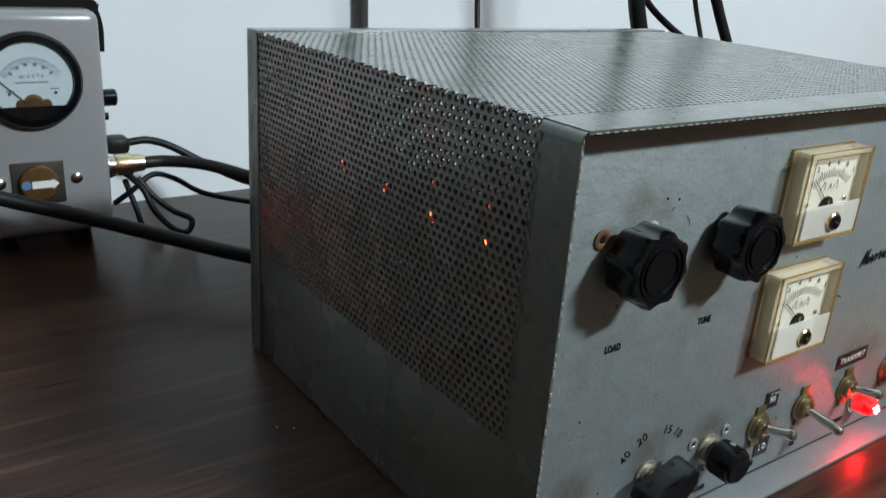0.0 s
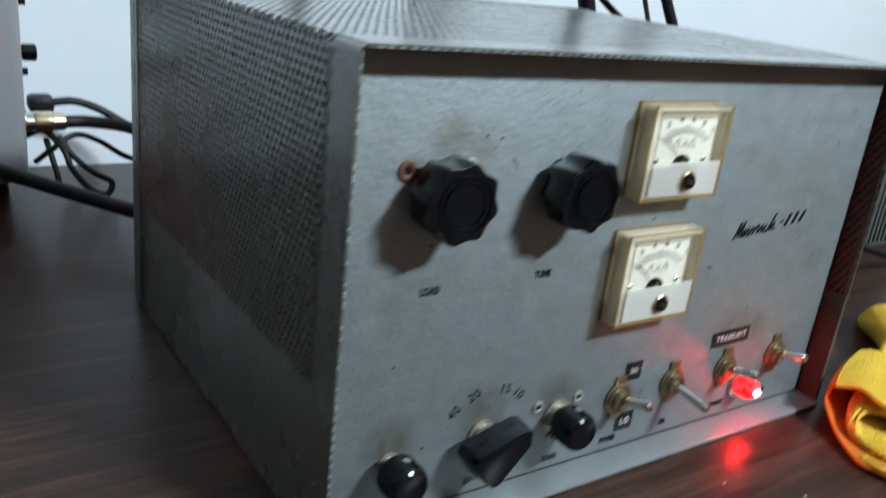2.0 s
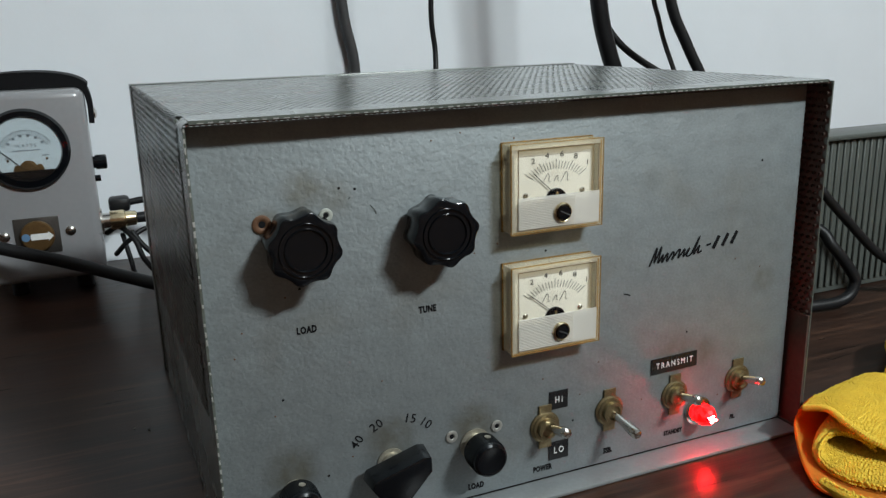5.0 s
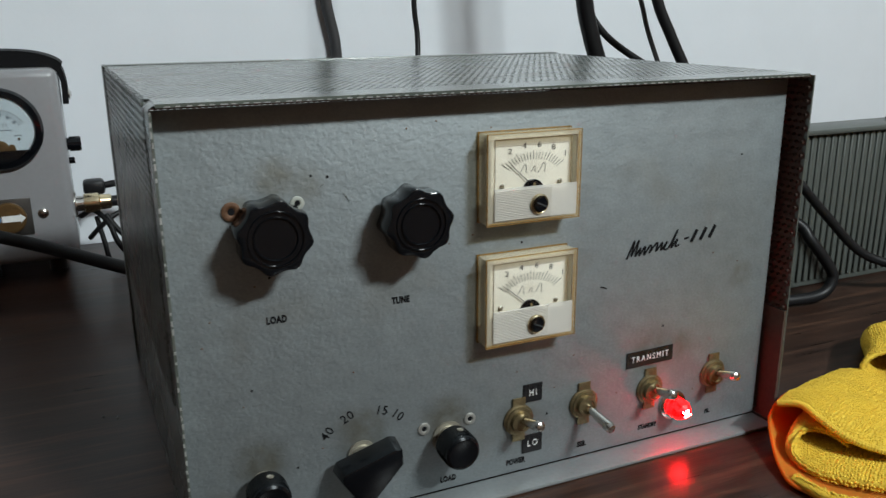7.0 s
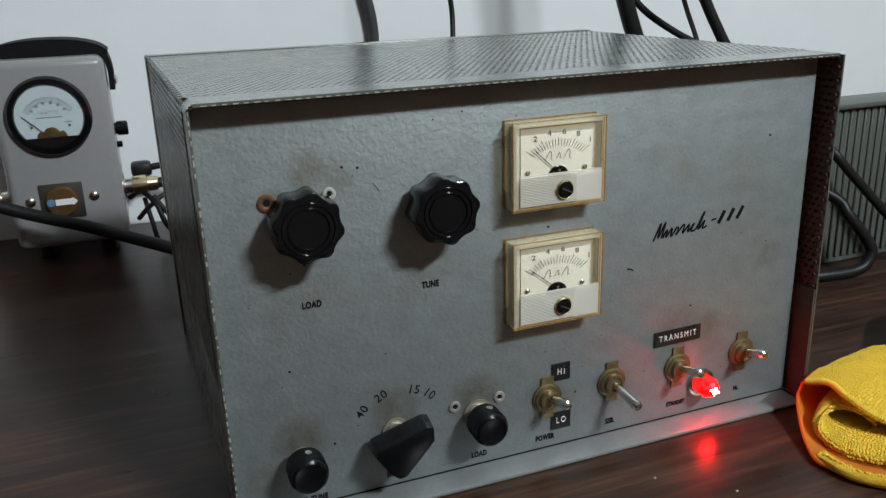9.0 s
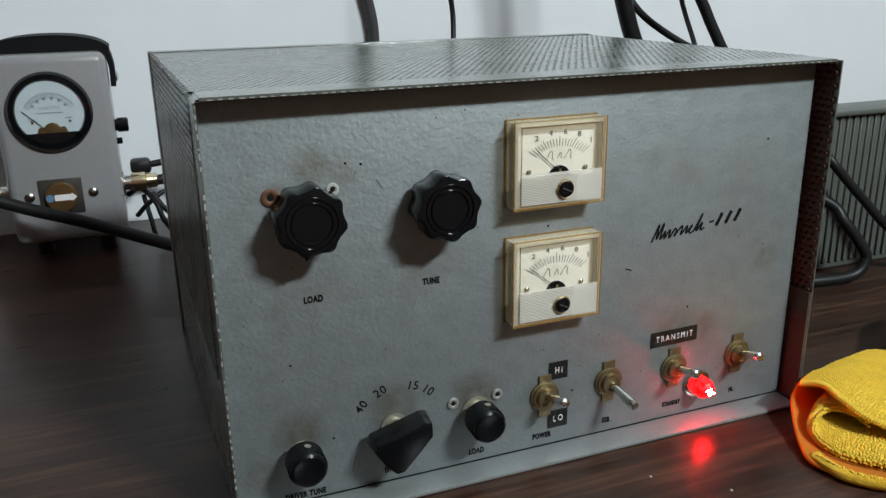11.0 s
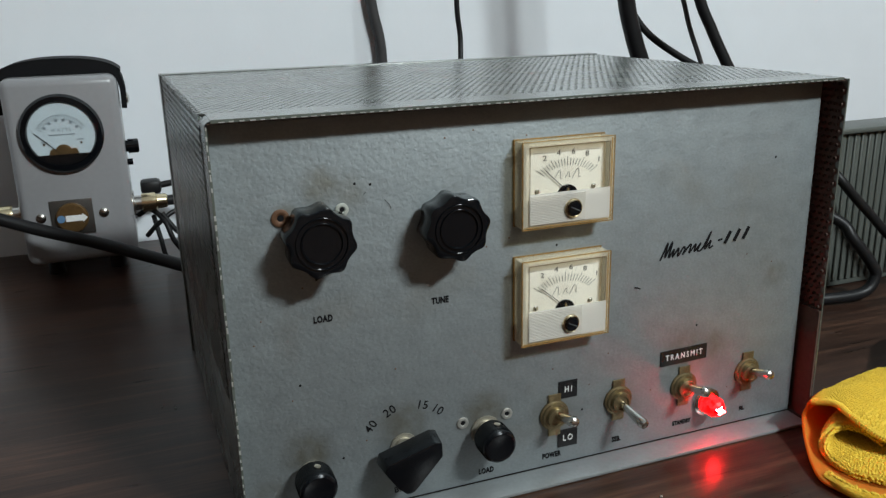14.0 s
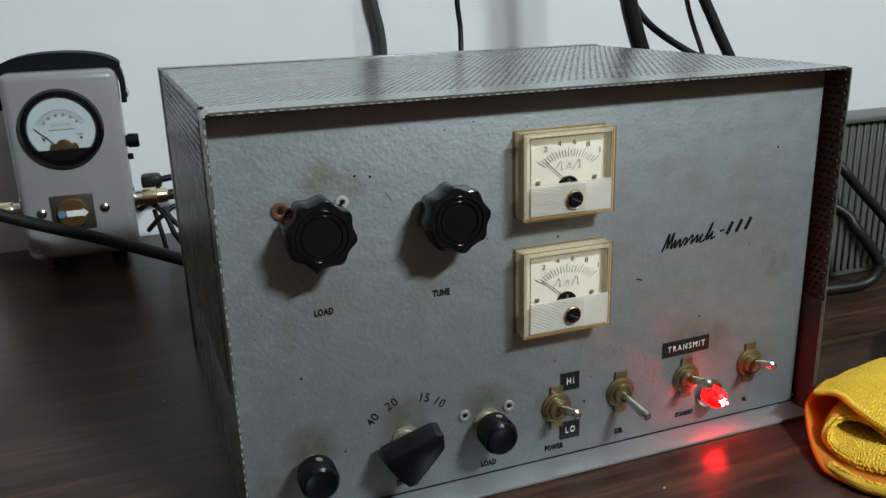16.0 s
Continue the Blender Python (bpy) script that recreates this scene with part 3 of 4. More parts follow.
def meter(z0, z1, needle):
    x0, x1, dp = 0.1380, 0.1870, 0.0105
    w, h = x1 - x0, z1 - z0
    wl, wr, wt = 0.0036, 0.0026, 0.0026
    bm = bmesh.new()
    rim(bm, w, h, -0.0012, -0.0002, 0.0005)
    rim(bm, w, h, -dp - 0.0002, -dp + 0.0007, 0.00035)
    box(w - 0.0019, w - 0.0012, -dp - 0.0001, -dp + 0.0006, 0.0010, h - 0.0010, bm=bm)
    box(0.0010, w - 0.0026, -dp - 0.0001, -dp + 0.0006, 0.0009, 0.0014, bm=bm)
    fr = part("meter_frame", bm, AMBER, amp, "yellowed square panel meter", (x0, 0, z0), smooth=False)
    cover = part("cover", box(wl, w - wr, -dp, -dp + 0.0010, wt, h - wt), CLEAR, fr, "clear yellowed acrylic cover", smooth=False)
    cover.visible_shadow = False
    bm = bmesh.new()
    for c in ((0.0006, wl, 0.0006, h - 0.0006), (w - wr, w - 0.0006, 0.0006, h - 0.0006), (wl, w - wr, 0.0006, wt), (wl, w - wr, h - wt, h - 0.0006)):
        box(c[0], c[1], -dp + 0.0002, -0.0014, c[2], c[3], bm=bm)
    part("cover_wall", bm, WALLAC, fr, "amber-yellowed acrylic sides", smooth=False)
    bm = bmesh.new()
    for c in ((wl, wl + 0.0003, wt, h - wt), (w - wr - 0.0003, w - wr, wt, h - wt), (wl, w - wr, h - wt - 0.0003, h - wt)):
        box(c[0], c[1], -dp - 0.0002, -dp - 0.00005, c[2], c[3], bm=bm)
    part("cover_crease", bm, DULLBRASS, fr, "brown line along the inner edge", smooth=False)
    part("dial", box(wl + 0.0002, w - wr - 0.0002, -0.0066, -0.0003, wt + 0.0002, h - wt - 0.0002, 0.0003), DIAL, fr, "cream meter dial")
    cx, cz, R = w * 0.52, h * 0.385, h * 0.375
    ticks = []
    for k in range(21):
        a = radians(138 - 96 * k / 20)
        r1 = R * (1.02 if k % 5 else 1.08)
        ticks.append((cx + 0.80 * R * math.cos(a) * 1.30, cz + 0.80 * R * math.sin(a), cx + r1 * math.cos(a) * 1.30, cz + r1 * math.sin(a)))
    strokes("scale_marks", ticks, 0.00021, SOFTINK, fr, (0, -0.0067, 0))
    for k, s in enumerate(("2", "4", "6", "8", "1")):
        a = radians(119 - 18 * k)
        words("scale_number", s, 0.0036, SOFTINK, fr, (cx + 1.22 * R * math.cos(a) * 1.30, -0.0067, cz + 1.22 * R * math.sin(a)), narrow=1.25)
    # maker's mark as plain curved strokes
    for k, (mx, mz, g) in enumerate(((-0.0050, 0.0, 1.0), (0.0002, -0.0003, 0.62), (0.0048, 0.0, 1.05))):
        line = [(mx + g * p, mz + g * q) for p, q in ((-0.0022, -0.0020), (-0.0006, 0.0006), (0.0006, 0.0024), (0.0014, 0.0010), (0.0012, -0.0014), (0.0022, -0.0016))]
        pts = [(p.x, p.z) for p in smooth_path([(p, 0, q) for p, q in line], 4)]
        strokes("maker_mark", [(cx + p[0], cz + 0.0082 + p[1], cx + q[0], cz + 0.0082 + q[1]) for p, q in zip(pts, pts[1:])], 0.00020, SOFTINK, fr, (0, -0.0067, 0))
    a = radians(needle)
    strokes("needle", [(cx, cz, cx + 0.92 * R * 1.30 * math.cos(a), cz + 0.92 * R * math.sin(a))], 0.00032, INK, fr, (0, -0.0074, 0))
    mv = part("pivot_cover", lathe([(0.0056, 0.0066), (0.0056, 0.0074), (0.0050, 0.0078)], 28), BLACK, fr, "black movement cover", (cx, 0, cz - 0.0022))
    part("pivot", box(-0.0006, 0.0006, -0.0082, -0.0077, 0.0012, 0.0040, 0.0001), GOLD, mv, "small brass pivot")
    for sx in (w * 0.19, w * 0.81):
        part("dial_screw", lathe([(0.0013, 0.0066), (0.0013, 0.0072), (0.0008, 0.0076)], 14), CHROME, fr, loc=(sx, 0, cz + 0.0012))
    top = h * 0.41
    strip = part("lower_strip", box(wl - 0.0002, w - wr + 0.0004, -dp - 0.0004, -dp - 0.0001, 0.0022, top), FROST, fr, "white ribbed strip over the movement", smooth=False)
    ribs = bmesh.new()
    z = 0.0026
    while z < top - 0.0006:
        box(wl, w * 0.68, -dp - 0.0009, -dp - 0.00042, z, z + 0.00036, bm=ribs)
        z += 0.00078
    part("strip_rib", ribs, RIBBED, fr, smooth=False)
    part("adjuster_ring", lathe([(0.0046, 0), (0.0046, 0.0012), (0.0040, 0.0018), (0.0034, 0.0014)], 28), GOLD, fr, "brass ring round the adjuster", (cx + 0.001, -dp - 0.0005, h * 0.21))
    part("adjuster_screw", lathe([(0.0034, 0.0010), (0.0033, 0.0026), (0.0022, 0.0030)], 24), BLACK, fr, loc=(cx + 0.001, -dp - 0.0005, h * 0.21))
    bm = box(-0.0027, 0.0027, -0.0032, -0.0029, -0.0003, 0.0003)
    bmesh.ops.rotate(bm, verts=bm.verts, cent=(0, 0, 0), matrix=Matrix.Rotation(radians(25), 3, "Y"))
    part("screw_slot", bm, GREYRUBBER, fr, loc=(cx + 0.001, -dp - 0.0005, h * 0.21), smooth=False)


meter(0.1385, 0.1805, 130)
meter(0.0790, 0.1230, 133)

# toggle switches


def toggle(x, z, dx, dz, long=0.0165, tab=True):
    p = part("toggle_switch", lathe([(0.0084, 0), (0.0084, 0.0008), (0.0074, 0.0012), (0.0072, 0.0022), (0.0056, 0.0024), (0.0054, 0.0046), (0.0040, 0.0048), (0.0036, 0.0040)], 28), BRASS, amp, "toggle switch with brass nut and steel bat lever", (x, -0.0003, z))
    bm = box(-0.0037, 0.0037, -0.0009, -0.0001, -0.0118, 0.0122, 0.0003)
    part("key_plate", bm, BRASS, p)
    bm = bmesh.new()
    d = Vector((dx, -1, dz)).normalized()
    path = [(0.0017, 0.002), (0.0019, 0.006), (0.0023, 0.011), (0.0028, 0.0165), (0.0029, 0.0185), (0.0023, 0.0202), (0.0009, 0.0210)]
    t = Vector((0, -1, 0)).rotation_difference(d).to_matrix()
    lathe([(r, q * long / 0.0165) for r, q in path], 18, bm=bm, turn=t)
    part("lever", bm, CHROME, p, "steel bat lever")


toggle(0.1620, 0.0325, 0.10, 0.25)
toggle(0.2010, 0.0335, 0.12, -0.22, 0.0190)
toggle(0.2435, 0.0335, 0.05, 0.22)
toggle(0.2870, 0.0345, 0.0, 0.30)

# pilot lamp
lamp_bezel = part("pilot_lamp", lathe([(0.0085, 0), (0.0085, 0.0012), (0.0074, 0.0020), (0.0060, 0.0020)], 32), CHROME, amp, "lit red jewel pilot lamp", (0.2600, -0.0003, 0.0205))
part("lens", lathe([(0.0058, 0.0018), (0.0061, 0.0040), (0.0056, 0.0052), (0.0060, 0.0066), (0.0057, 0.0088), (0.0046, 0.0110), (0.0028, 0.0124), (0.0004, 0.0128)], 9), LENS, lamp_bezel, "glowing red faceted jewel", smooth=False)
bm = bmesh.new()
for k, (long, wide) in enumerate(((0.0056, 0.0009), (0.0034, 0.0008), (0.0046, 0.0008), (0.0028, 0.0010))):
    q = len(bm.verts)
    box(-long / 2, long / 2, -0.0136 + 0.0001 * k, -0.0118, -wide / 2, wide / 2, bm=bm)
    bm.verts.ensure_lookup_table()
    bmesh.ops.rotate(bm, verts=bm.verts[q:], cent=(0, 0, 0), matrix=Matrix.Rotation(radians(20 + 43 * k), 3, "Y"))
part("glow", bm, CORE, lamp_bezel, "white-hot lamp centre seen through the facets", smooth=False)

# eyelets and holes


def eyelet(x, z, r, mat, label):
    e = part("eyelet", lathe([(r, 0), (r, 0.0006), (r * 0.82, 0.0009), (r * 0.5, 0.0008), (r * 0.36, 0.0003)], 20), mat, amp, label, (x, -0.0002, z))
    part("hole", lathe([(r * 0.37, 0.0002), (r * 0.36, 0.0006)], 14), INK, e)


eyelet(0.0273, 0.1551, 0.0040, RUST, "rusty eyelet")
eyelet(0.0545, 0.1560, 0.0030, PALE, "pale paint-filled eyelet")
eyelet(0.1100, 0.0388, 0.0031, STEEL, "steel eyelet")
eyelet(0.1345, 0.0391, 0.0031, STEEL, "steel eyelet")
eyelet(0.1215, 0.0205, 0.0024, STEEL, "steel eyelet")

# printed words
for s, x, z, size, turn in (("LOAD", 0.0428, 0.1058, 0.0044, 0), ("TUNE", 0.0997, 0.1063, 0.0044, 0), ("40", 0.0625, 0.0468, 0.0064, -48), ("20", 0.0722, 0.0530, 0.0064, -28), ("15", 0.0890, 0.0530, 0.0064, 14), ("10", 0.0968, 0.0490, 0.0064, 38), ("BAND", 0.0790, 0.0092, 0.0046, -4), ("LOAD", 0.1228, 0.0082, 0.0042, 0), ("POWER", 0.1610, 0.0085, 0.0042, 0), ("SSB.", 0.2012, 0.0092, 0.0042, 0), ("STANDBY", 0.2440, 0.0105, 0.0036, 0), ("FIL.", 0.2862, 0.0106, 0.0034, 0), ("DRIVER TUNE", 0.0325, 0.0056, 0.0042, 0)):
    words("printed_word", s, size, INK, amp, (x, -0.00015, z), turn, 0.0, 1.12, bold=0.045 if len(s) > 2 and s != "BAND" else 0.002, narrow=0.70 if len(s) > 2 and s != "BAND" else 0.95)


def embossed(s, x0, x1, z0, z1, size, tilt=0.0):
    bm = box(-(x1 - x0) / 2, (x1 - x0) / 2, -0.0004, 0, -(z1 - z0) / 2, (z1 - z0) / 2, 0.0001)
    bmesh.ops.rotate(bm, verts=bm.verts, cent=(0, 0, 0), matrix=Matrix.Rotation(radians(tilt), 3, "Y"))
    t = part("label_tape", bm, TAPE, amp, "black embossed label tape", ((x0 + x1) / 2, -0.0002, (z0 + z1) / 2), smooth=False)
    words("embossed_word", s, size, EMBOSS, t, (0, -0.00055, 0), tilt, 0.0, 1.45, 0.0002, narrow=0.80)


embossed("TRANSMIT", 0.2272, 0.2576, 0.0480, 0.0570, 0.0048, -1.0)
embossed("Hi", 0.1645, 0.1755, 0.0410, 0.0510, 0.0050)
embossed("LO", 0.1645, 0.1762, 0.0122, 0.0225, 0.0050)

# script name plate: a plain pen line in place of the lettering


def pen(name, pts, label="", radius=0.00055):
    bm = tube([(x, 0, z) for x, z in pts], radius, 6, 6)
    for v in bm.verts:
        v.co.y *= 0.25
    part(name, bm, INK, amp, label, (0, -0.0002, 0))


def tilted(x, z):
    return (0.2235 + x + 0.36 * z, 0.1096 + z + 0.098 * x)


script = [(0, 0), (0.0012, 0.0092), (0.0024, 0.0012), (0.0040, 0.0092), (0.0050, 0.0006), (0.0068, 0.0046), (0.0076, 0.0004), (0.0096, 0.0048), (0.0108, 0.0002), (0.0128, 0.0046), (0.0142, 0.0030), (0.0138, 0.0004), (0.0164, 0.0048), (0.0176, 0.0044), (0.0180, 0.0004), (0.0206, 0.0046), (0.0212, 0.0004), (0.0238, 0.0044), (0.0232, 0.0006), (0.0262, 0.0010), (0.0282, 0.0096), (0.0278, 0.0002), (0.0302, 0.0044), (0.0306, 0.0004), (0.0330, 0.0010)]
pen("script_nameplate", [tilted(x, z) for x, z in script], "black pen-line script on the panel")
pen("script_dash", [tilted(x, z) for x, z in ((0.0352, 0.0034), (0.0366, 0.0035), (0.0380, 0.0036))])
for k in range(3):
    x = 0.0408 + k * 0.0060
    pen("script_bar", [tilted(x, 0.0006), tilted(x + 0.0006, 0.0036), tilted(x + 0.0012, 0.0070)], radius=0.0011)
# specks and scratches in the paint
spk = [(0.162, 0.1262), (0.2802, 0.1062), (0.118, 0.1865), (0.068, 0.166), (0.0345, 0.122), (0.298, 0.0995), (0.03, 0.075)] + [(0.145, 0.182), (0.104, 0.184), (0.061, 0.167), (0.136, 0.133), (0.124, 0.13), (0.041, 0.125), (0.011, 0.098), (0.183, 0.046), (0.179, 0.032), (0.274, 0.027), (0.222, 0.035), (0.294, 0.159), (0.076, 0.075), (0.015, 0.109), (0.25, 0.069), (0.161, 0.059), (0.026, 0.068), (0.048, 0.033), (0.06, 0.04), (0.194, 0.062)]
for k, (x, z) in enumerate(spk):
    part("paint_chip", lathe([(0.00045 + 0.0002 * (k % 3 == 0), 0), (0.0003, 0.0001)], 7, 2 + k % 3, 0.35), RUST if k % 3 else INK, amp, loc=(x, -0.0001, z))
strokes("scratch", [(0.2085, 0.0968, 0.2105, 0.0964), (0.2105, 0.0964, 0.2122, 0.0955)], 0.0006, INK, amp, (0, -0.0001, 0))
strokes("scratch", [(0.0745, 0.1585, 0.0765, 0.1560), (0.0765, 0.1560, 0.0772, 0.1540), (0.0645, 0.1615, 0.0660, 0.1630)], 0.00014, INK, amp, (0, -0.0001, 0))


# tubes inside
def valve(x, y, hgt, r):
    v = part("tube_base", lathe([(r * 0.8, 0), (r * 0.8, 0.012)], 20, turn=Matrix.Rotation(radians(-90), 3, "X")), BLACK, amp, loc=(x, y, 0.0582))
    g = part("tube_envelope", lathe([(r * 0.8, 0.012), (r, 0.020), (r, hgt - 0.01), (r * 0.6, hgt - 0.002), (0.001, hgt)], 24, turn=Matrix.Rotation(radians(-90), 3, "X")), GLASS, v)
    g.visible_shadow = False
    part("tube_plate", lathe([(r * 0.55, 0.024), (r * 0.55, 0.036), (r * 0.5, 0.0362)], 16, turn=Matrix.Rotation(radians(-90), 3, "X")), GREYRUBBER, v)
    part("filament", tube([(-0.002, -0.003, 0.0585), (-0.001, -0.002, 0.064), (0.0, 0.0, 0.0600), (0.001, 0.002, 0.064), (0.002, 0.003, 0.0585)], 0.0008, 6, 4), FILAMENT, v, "glowing orange heater")


for y in (0.092, 0.138, 0.186, 0.238):
    valve(0.046, y, 0.085, 0.0135)

# ---- wattmeter: base under the middle of its front ----
wm = thing("wattmeter", (-0.088, 0.468, DESK), "pale grey enamel wattmeter with round meter and black strap handle", "wattmeter")
BW, BH, BD = 0.0975, 0.172, 0.088
B0 = 0.016
part("body", box(-BW / 2, BW / 2, 0, BD, B0, B0 + BH, 0.008, segs=4), ENAMEL, wm, "pale grey enamelled body")
for fx in (-0.028, 0.028):
    for fy in (0.030, BD - 0.014):
        part("foot", lathe([(0.008, 0), (0.007, B0 + 0.001)], 16, turn=Matrix.Rotation(radians(-90), 3, "X")), RUBBER, wm, loc=(fx, fy, 0))
MX, MZ, MR = -0.003, 0.138, 0.0355


def mask_shape(r, z):
    """The black lower segment of a round dial."""
    bm = bmesh.new()
    a0 = math.asin(-z / r)
    ring = [(r * math.cos(-a0 - (math.pi - 2 * a0) * k / 16), r * math.sin(-a0 - (math.pi - 2 * a0) * k / 16)) for k in range(17)]
    f = bm.faces.new([bm.verts.new((x, -0.0052, q)) for x, q in ring])
    g = bmesh.ops.extrude_face_region(bm, geom=[f])
    bmesh.ops.translate(bm, verts=[v for v in g["geom"] if isinstance(v, bmesh.types.BMVert)], vec=(0, -0.0012, 0))
    return bm


bez = part("meter_bezel", lathe([(MR, 0), (MR, 0.004), (MR - 0.002, 0.0065), (MR - 0.0065, 0.0075), (MR - 0.0075, 0.0050)], 56), BLACK, wm, "round black meter bezel", (MX, 0, MZ))
part("dial", lathe([(MR - 0.0075, 0.0012), (MR - 0.0075, 0.0053)], 48), DIALWHITE, bez, "white meter dial")
ticks = []
for k in range(26):
    a = radians(150 - 120 * k / 25)
    r0 = 0.0205 if k % 5 else 0.0185
    ticks.append((r0 * math.cos(a), -0.006 + r0 * math.sin(a), 0.0228 * math.cos(a), -0.006 + 0.0228 * math.sin(a)))
strokes("scale_marks", ticks, 0.00045, GREYINK, bez, (0, -0.0055, 0))
arcs = [[(q * math.cos(radians(150 - 10 * k)), -0.006 + q * math.sin(radians(150 - 10 * k)), q * math.cos(radians(140 - 10 * k)), -0.006 + q * math.sin(radians(140 - 10 * k))) for k in range(12)] for q in (0.0232, 0.0196)]
strokes("scale_arc", arcs[0] + arcs[1], 0.0004, GREYINK, bez, (0, -0.0055, 0))
words("scale_word", "WATTS", 0.0042, GREYINK, bez, (0, -0.0055, 0.0035), spacing=1.3)
strokes("dial_bars", [(-0.011, -0.0005, 0.011, -0.0005), (-0.018, -0.0065, -0.012, -0.0065), (0.012, -0.0055, 0.018, -0.0055)], 0.0009, GREYINK, bez, (0, -0.0055, 0))
bars = []
for k in range(6):
    a = radians(143 - 106 * k / 5)
    bars.append((0.0160 * math.cos(a) * 1.05 - 0.0012, -0.004 + 0.0165 * math.sin(a), 0.0160 * math.cos(a) * 1.05 + 0.0012, -0.004 + 0.0165 * math.sin(a)))
strokes("number_bars", bars, 0.0022, GREYINK, bez, (0, -0.0055, 0))
strokes("needle", [(-0.003, -0.0175, -0.0225, 0.002)], 0.0006, INK, bez, (0, -0.0060, 0))
part("lower_mask", mask_shape(0.0279, -0.0182), BLACK, bez)
bm = lathe([(0.0072, 0.0053), (0.0072, 0.0058), (0.0050, 0.0062), (0.0046, 0.0058), (0.0012, 0.0060)], 24)
for q in (-1, 1):
    lathe([(0.0030, 0.0053), (0.0028, 0.0059), (0.0010, 0.0061)], 12, bm=bm, at=(q * 0.0088, 0, 0.0006))
    box(q * 0.0095 - 0.0028, q * 0.0095 + 0.0028, -0.0057, -0.0053, -0.0016, 0.0002, bm=bm)
box(-0.0016, 0.0016, -0.0063, -0.0058, -0.002, 0.0058, bm=bm)
part("movement", bm, DULLBRASS, bez, "dark bronze meter movement", (0, 0, -0.0165))
for q in (-0.0155, 0.0155):
    part("dial_screw", lathe([(0.0013, 0.0053), (0.0010, 0.0062)], 12), CHROME, bez, loc=(q, 0, -0.0085))
gl = part("window", lathe([(MR - 0.0073, 0.0069), (MR - 0.0073, 0.0072)], 48), WINDOW, bez)
gl.visible_shadow = False
sock = part("element_plate", box(-0.0185, 0.0185, -0.0015, 0.0005, -0.0165, 0.0165, 0.0006), DARKSTEEL, wm, "square dark metal element socket", (-0.005, 0, 0.060))
part("element", lathe([(0.0140, 0), (0.0140, 0.0045), (0.0128, 0.0058), (0.0110, 0.0060)], 40), DULLBRASS, sock, "brass plug-in element")
part("arrow", box(-0.0055, 0.0090, -0.0064, -0.0060, -0.0028, 0.0028), EMBOSS, sock, smooth=False)
bm = bmesh.new()
bm.faces.new([bm.verts.new(p) for p in ((0.009, -0.0063, -0.0042), (0.0135, -0.0063, 0), (0.009, -0.0063, 0.0042))])
part("arrow_head", bm, EMBOSS, sock, smooth=False)
part("element_dot", lathe([(0.0036, 0.0060), (0.0034, 0.0065)], 20), material("blue_dot", (0.10, 0.20, 0.34), 0.4), sock, loc=(-0.0095, 0, 0))
for sx in (-0.0315, 0.0225):
    part("panel_screw", lathe([(0.0046, 0), (0.0044, 0.0014), (0.0030, 0.0026), (0.0006, 0.0030)], 20), CHROME, wm, loc=(sx, 0.0004, 0.0615))
# strap handle
path = smooth_path([(-0.052, 0.044, 0.155), (-0.052, 0.044, 0.176), (-0.046, 0.044, 0.190), (-0.020, 0.044, 0.197), (0.020, 0.044, 0.197), (0.046, 0.044, 0.190), (0.0525, 0.044, 0.176), (0.0525, 0.044, 0.155)], 8)
bm = bmesh.new()
rows = []
for i, p in enumerate(path):
    d = (path[min(i + 1, len(path) - 1)] - path[max(i - 1, 0)]).normalized()
    nrm = Vector((d.z, 0, -d.x)) * (0.0052 if p.z > 0.186 else 0.0024)
    rows.append([bm.verts.new(p + Vector((0, s * 0.024, 0)) + q * nrm) for s, q in ((-1, -1), (1, -1), (1, 1), (-1, 1))])
    if abs(p.x) < 0.047:
        for v in rows[-1]:
            v.co.z = max(v.co.z, 0.1885) if v.co.z > p.z else 0.1885
for a, b_ in zip(rows, rows[1:]):
    for k in range(4):
        bm.faces.new((a[k], a[(k + 1) % 4], b_[(k + 1) % 4], b_[k]))
part("strap_handle", bm, STRAP, wm, "black strap handle")
for s in (-1, 1):
    part("handle_screw", lathe([(0.005, 0), (0.005, 0.002), (0.002, 0.0035)], 16, turn=Matrix.Rotation(radians(90 * s), 3, "Z")), CHROME, wm, loc=(s * 0.0542, 0.044, 0.162))
side_turn = Matrix.Rotation(radians(90), 3, "Z")
part("side_knob", lathe([(0.0055, 0), (0.0055, 0.002), (0.0068, 0.0022), (0.0068, 0.011), (0.0058, 0.012)], 20, turn=side_turn), BLACK, wm, "black side knob", (BW / 2, 0.02, 0.119))
part("side_stud", lathe([(0.003, 0), (0.003, 0.005)], 14, turn=side_turn), BLACK, wm, loc=(BW / 2, 0.02, 0.104))
for s in (-1, 1):
    t = Matrix.Rotation(radians(90 * s), 3, "Z")
    part("socket", lathe([(0.0125, 0), (0.0125, 0.0015), (0.0072, 0.0018), (0.0072, 0.010)], 28, turn=t), CHROME, wm, loc=(s * BW / 2, 0.022, 0.0625))
    part("plug", lathe([(0.0088, 0.008), (0.0092, 0.010), (0.0092, 0.021), (0.0075, 0.022), (0.0068, 0.031), (0.0056, 0.032)], 10, turn=t), GOLD, wm, "brass coaxial plug", (s * BW / 2, 0.022, 0.0625))

# ---- cables ----


def cable(name, pts, r, mat, label, steps=8):
    return tagged(part(name, tube(pts, r, 12, steps), mat), label, "cable")


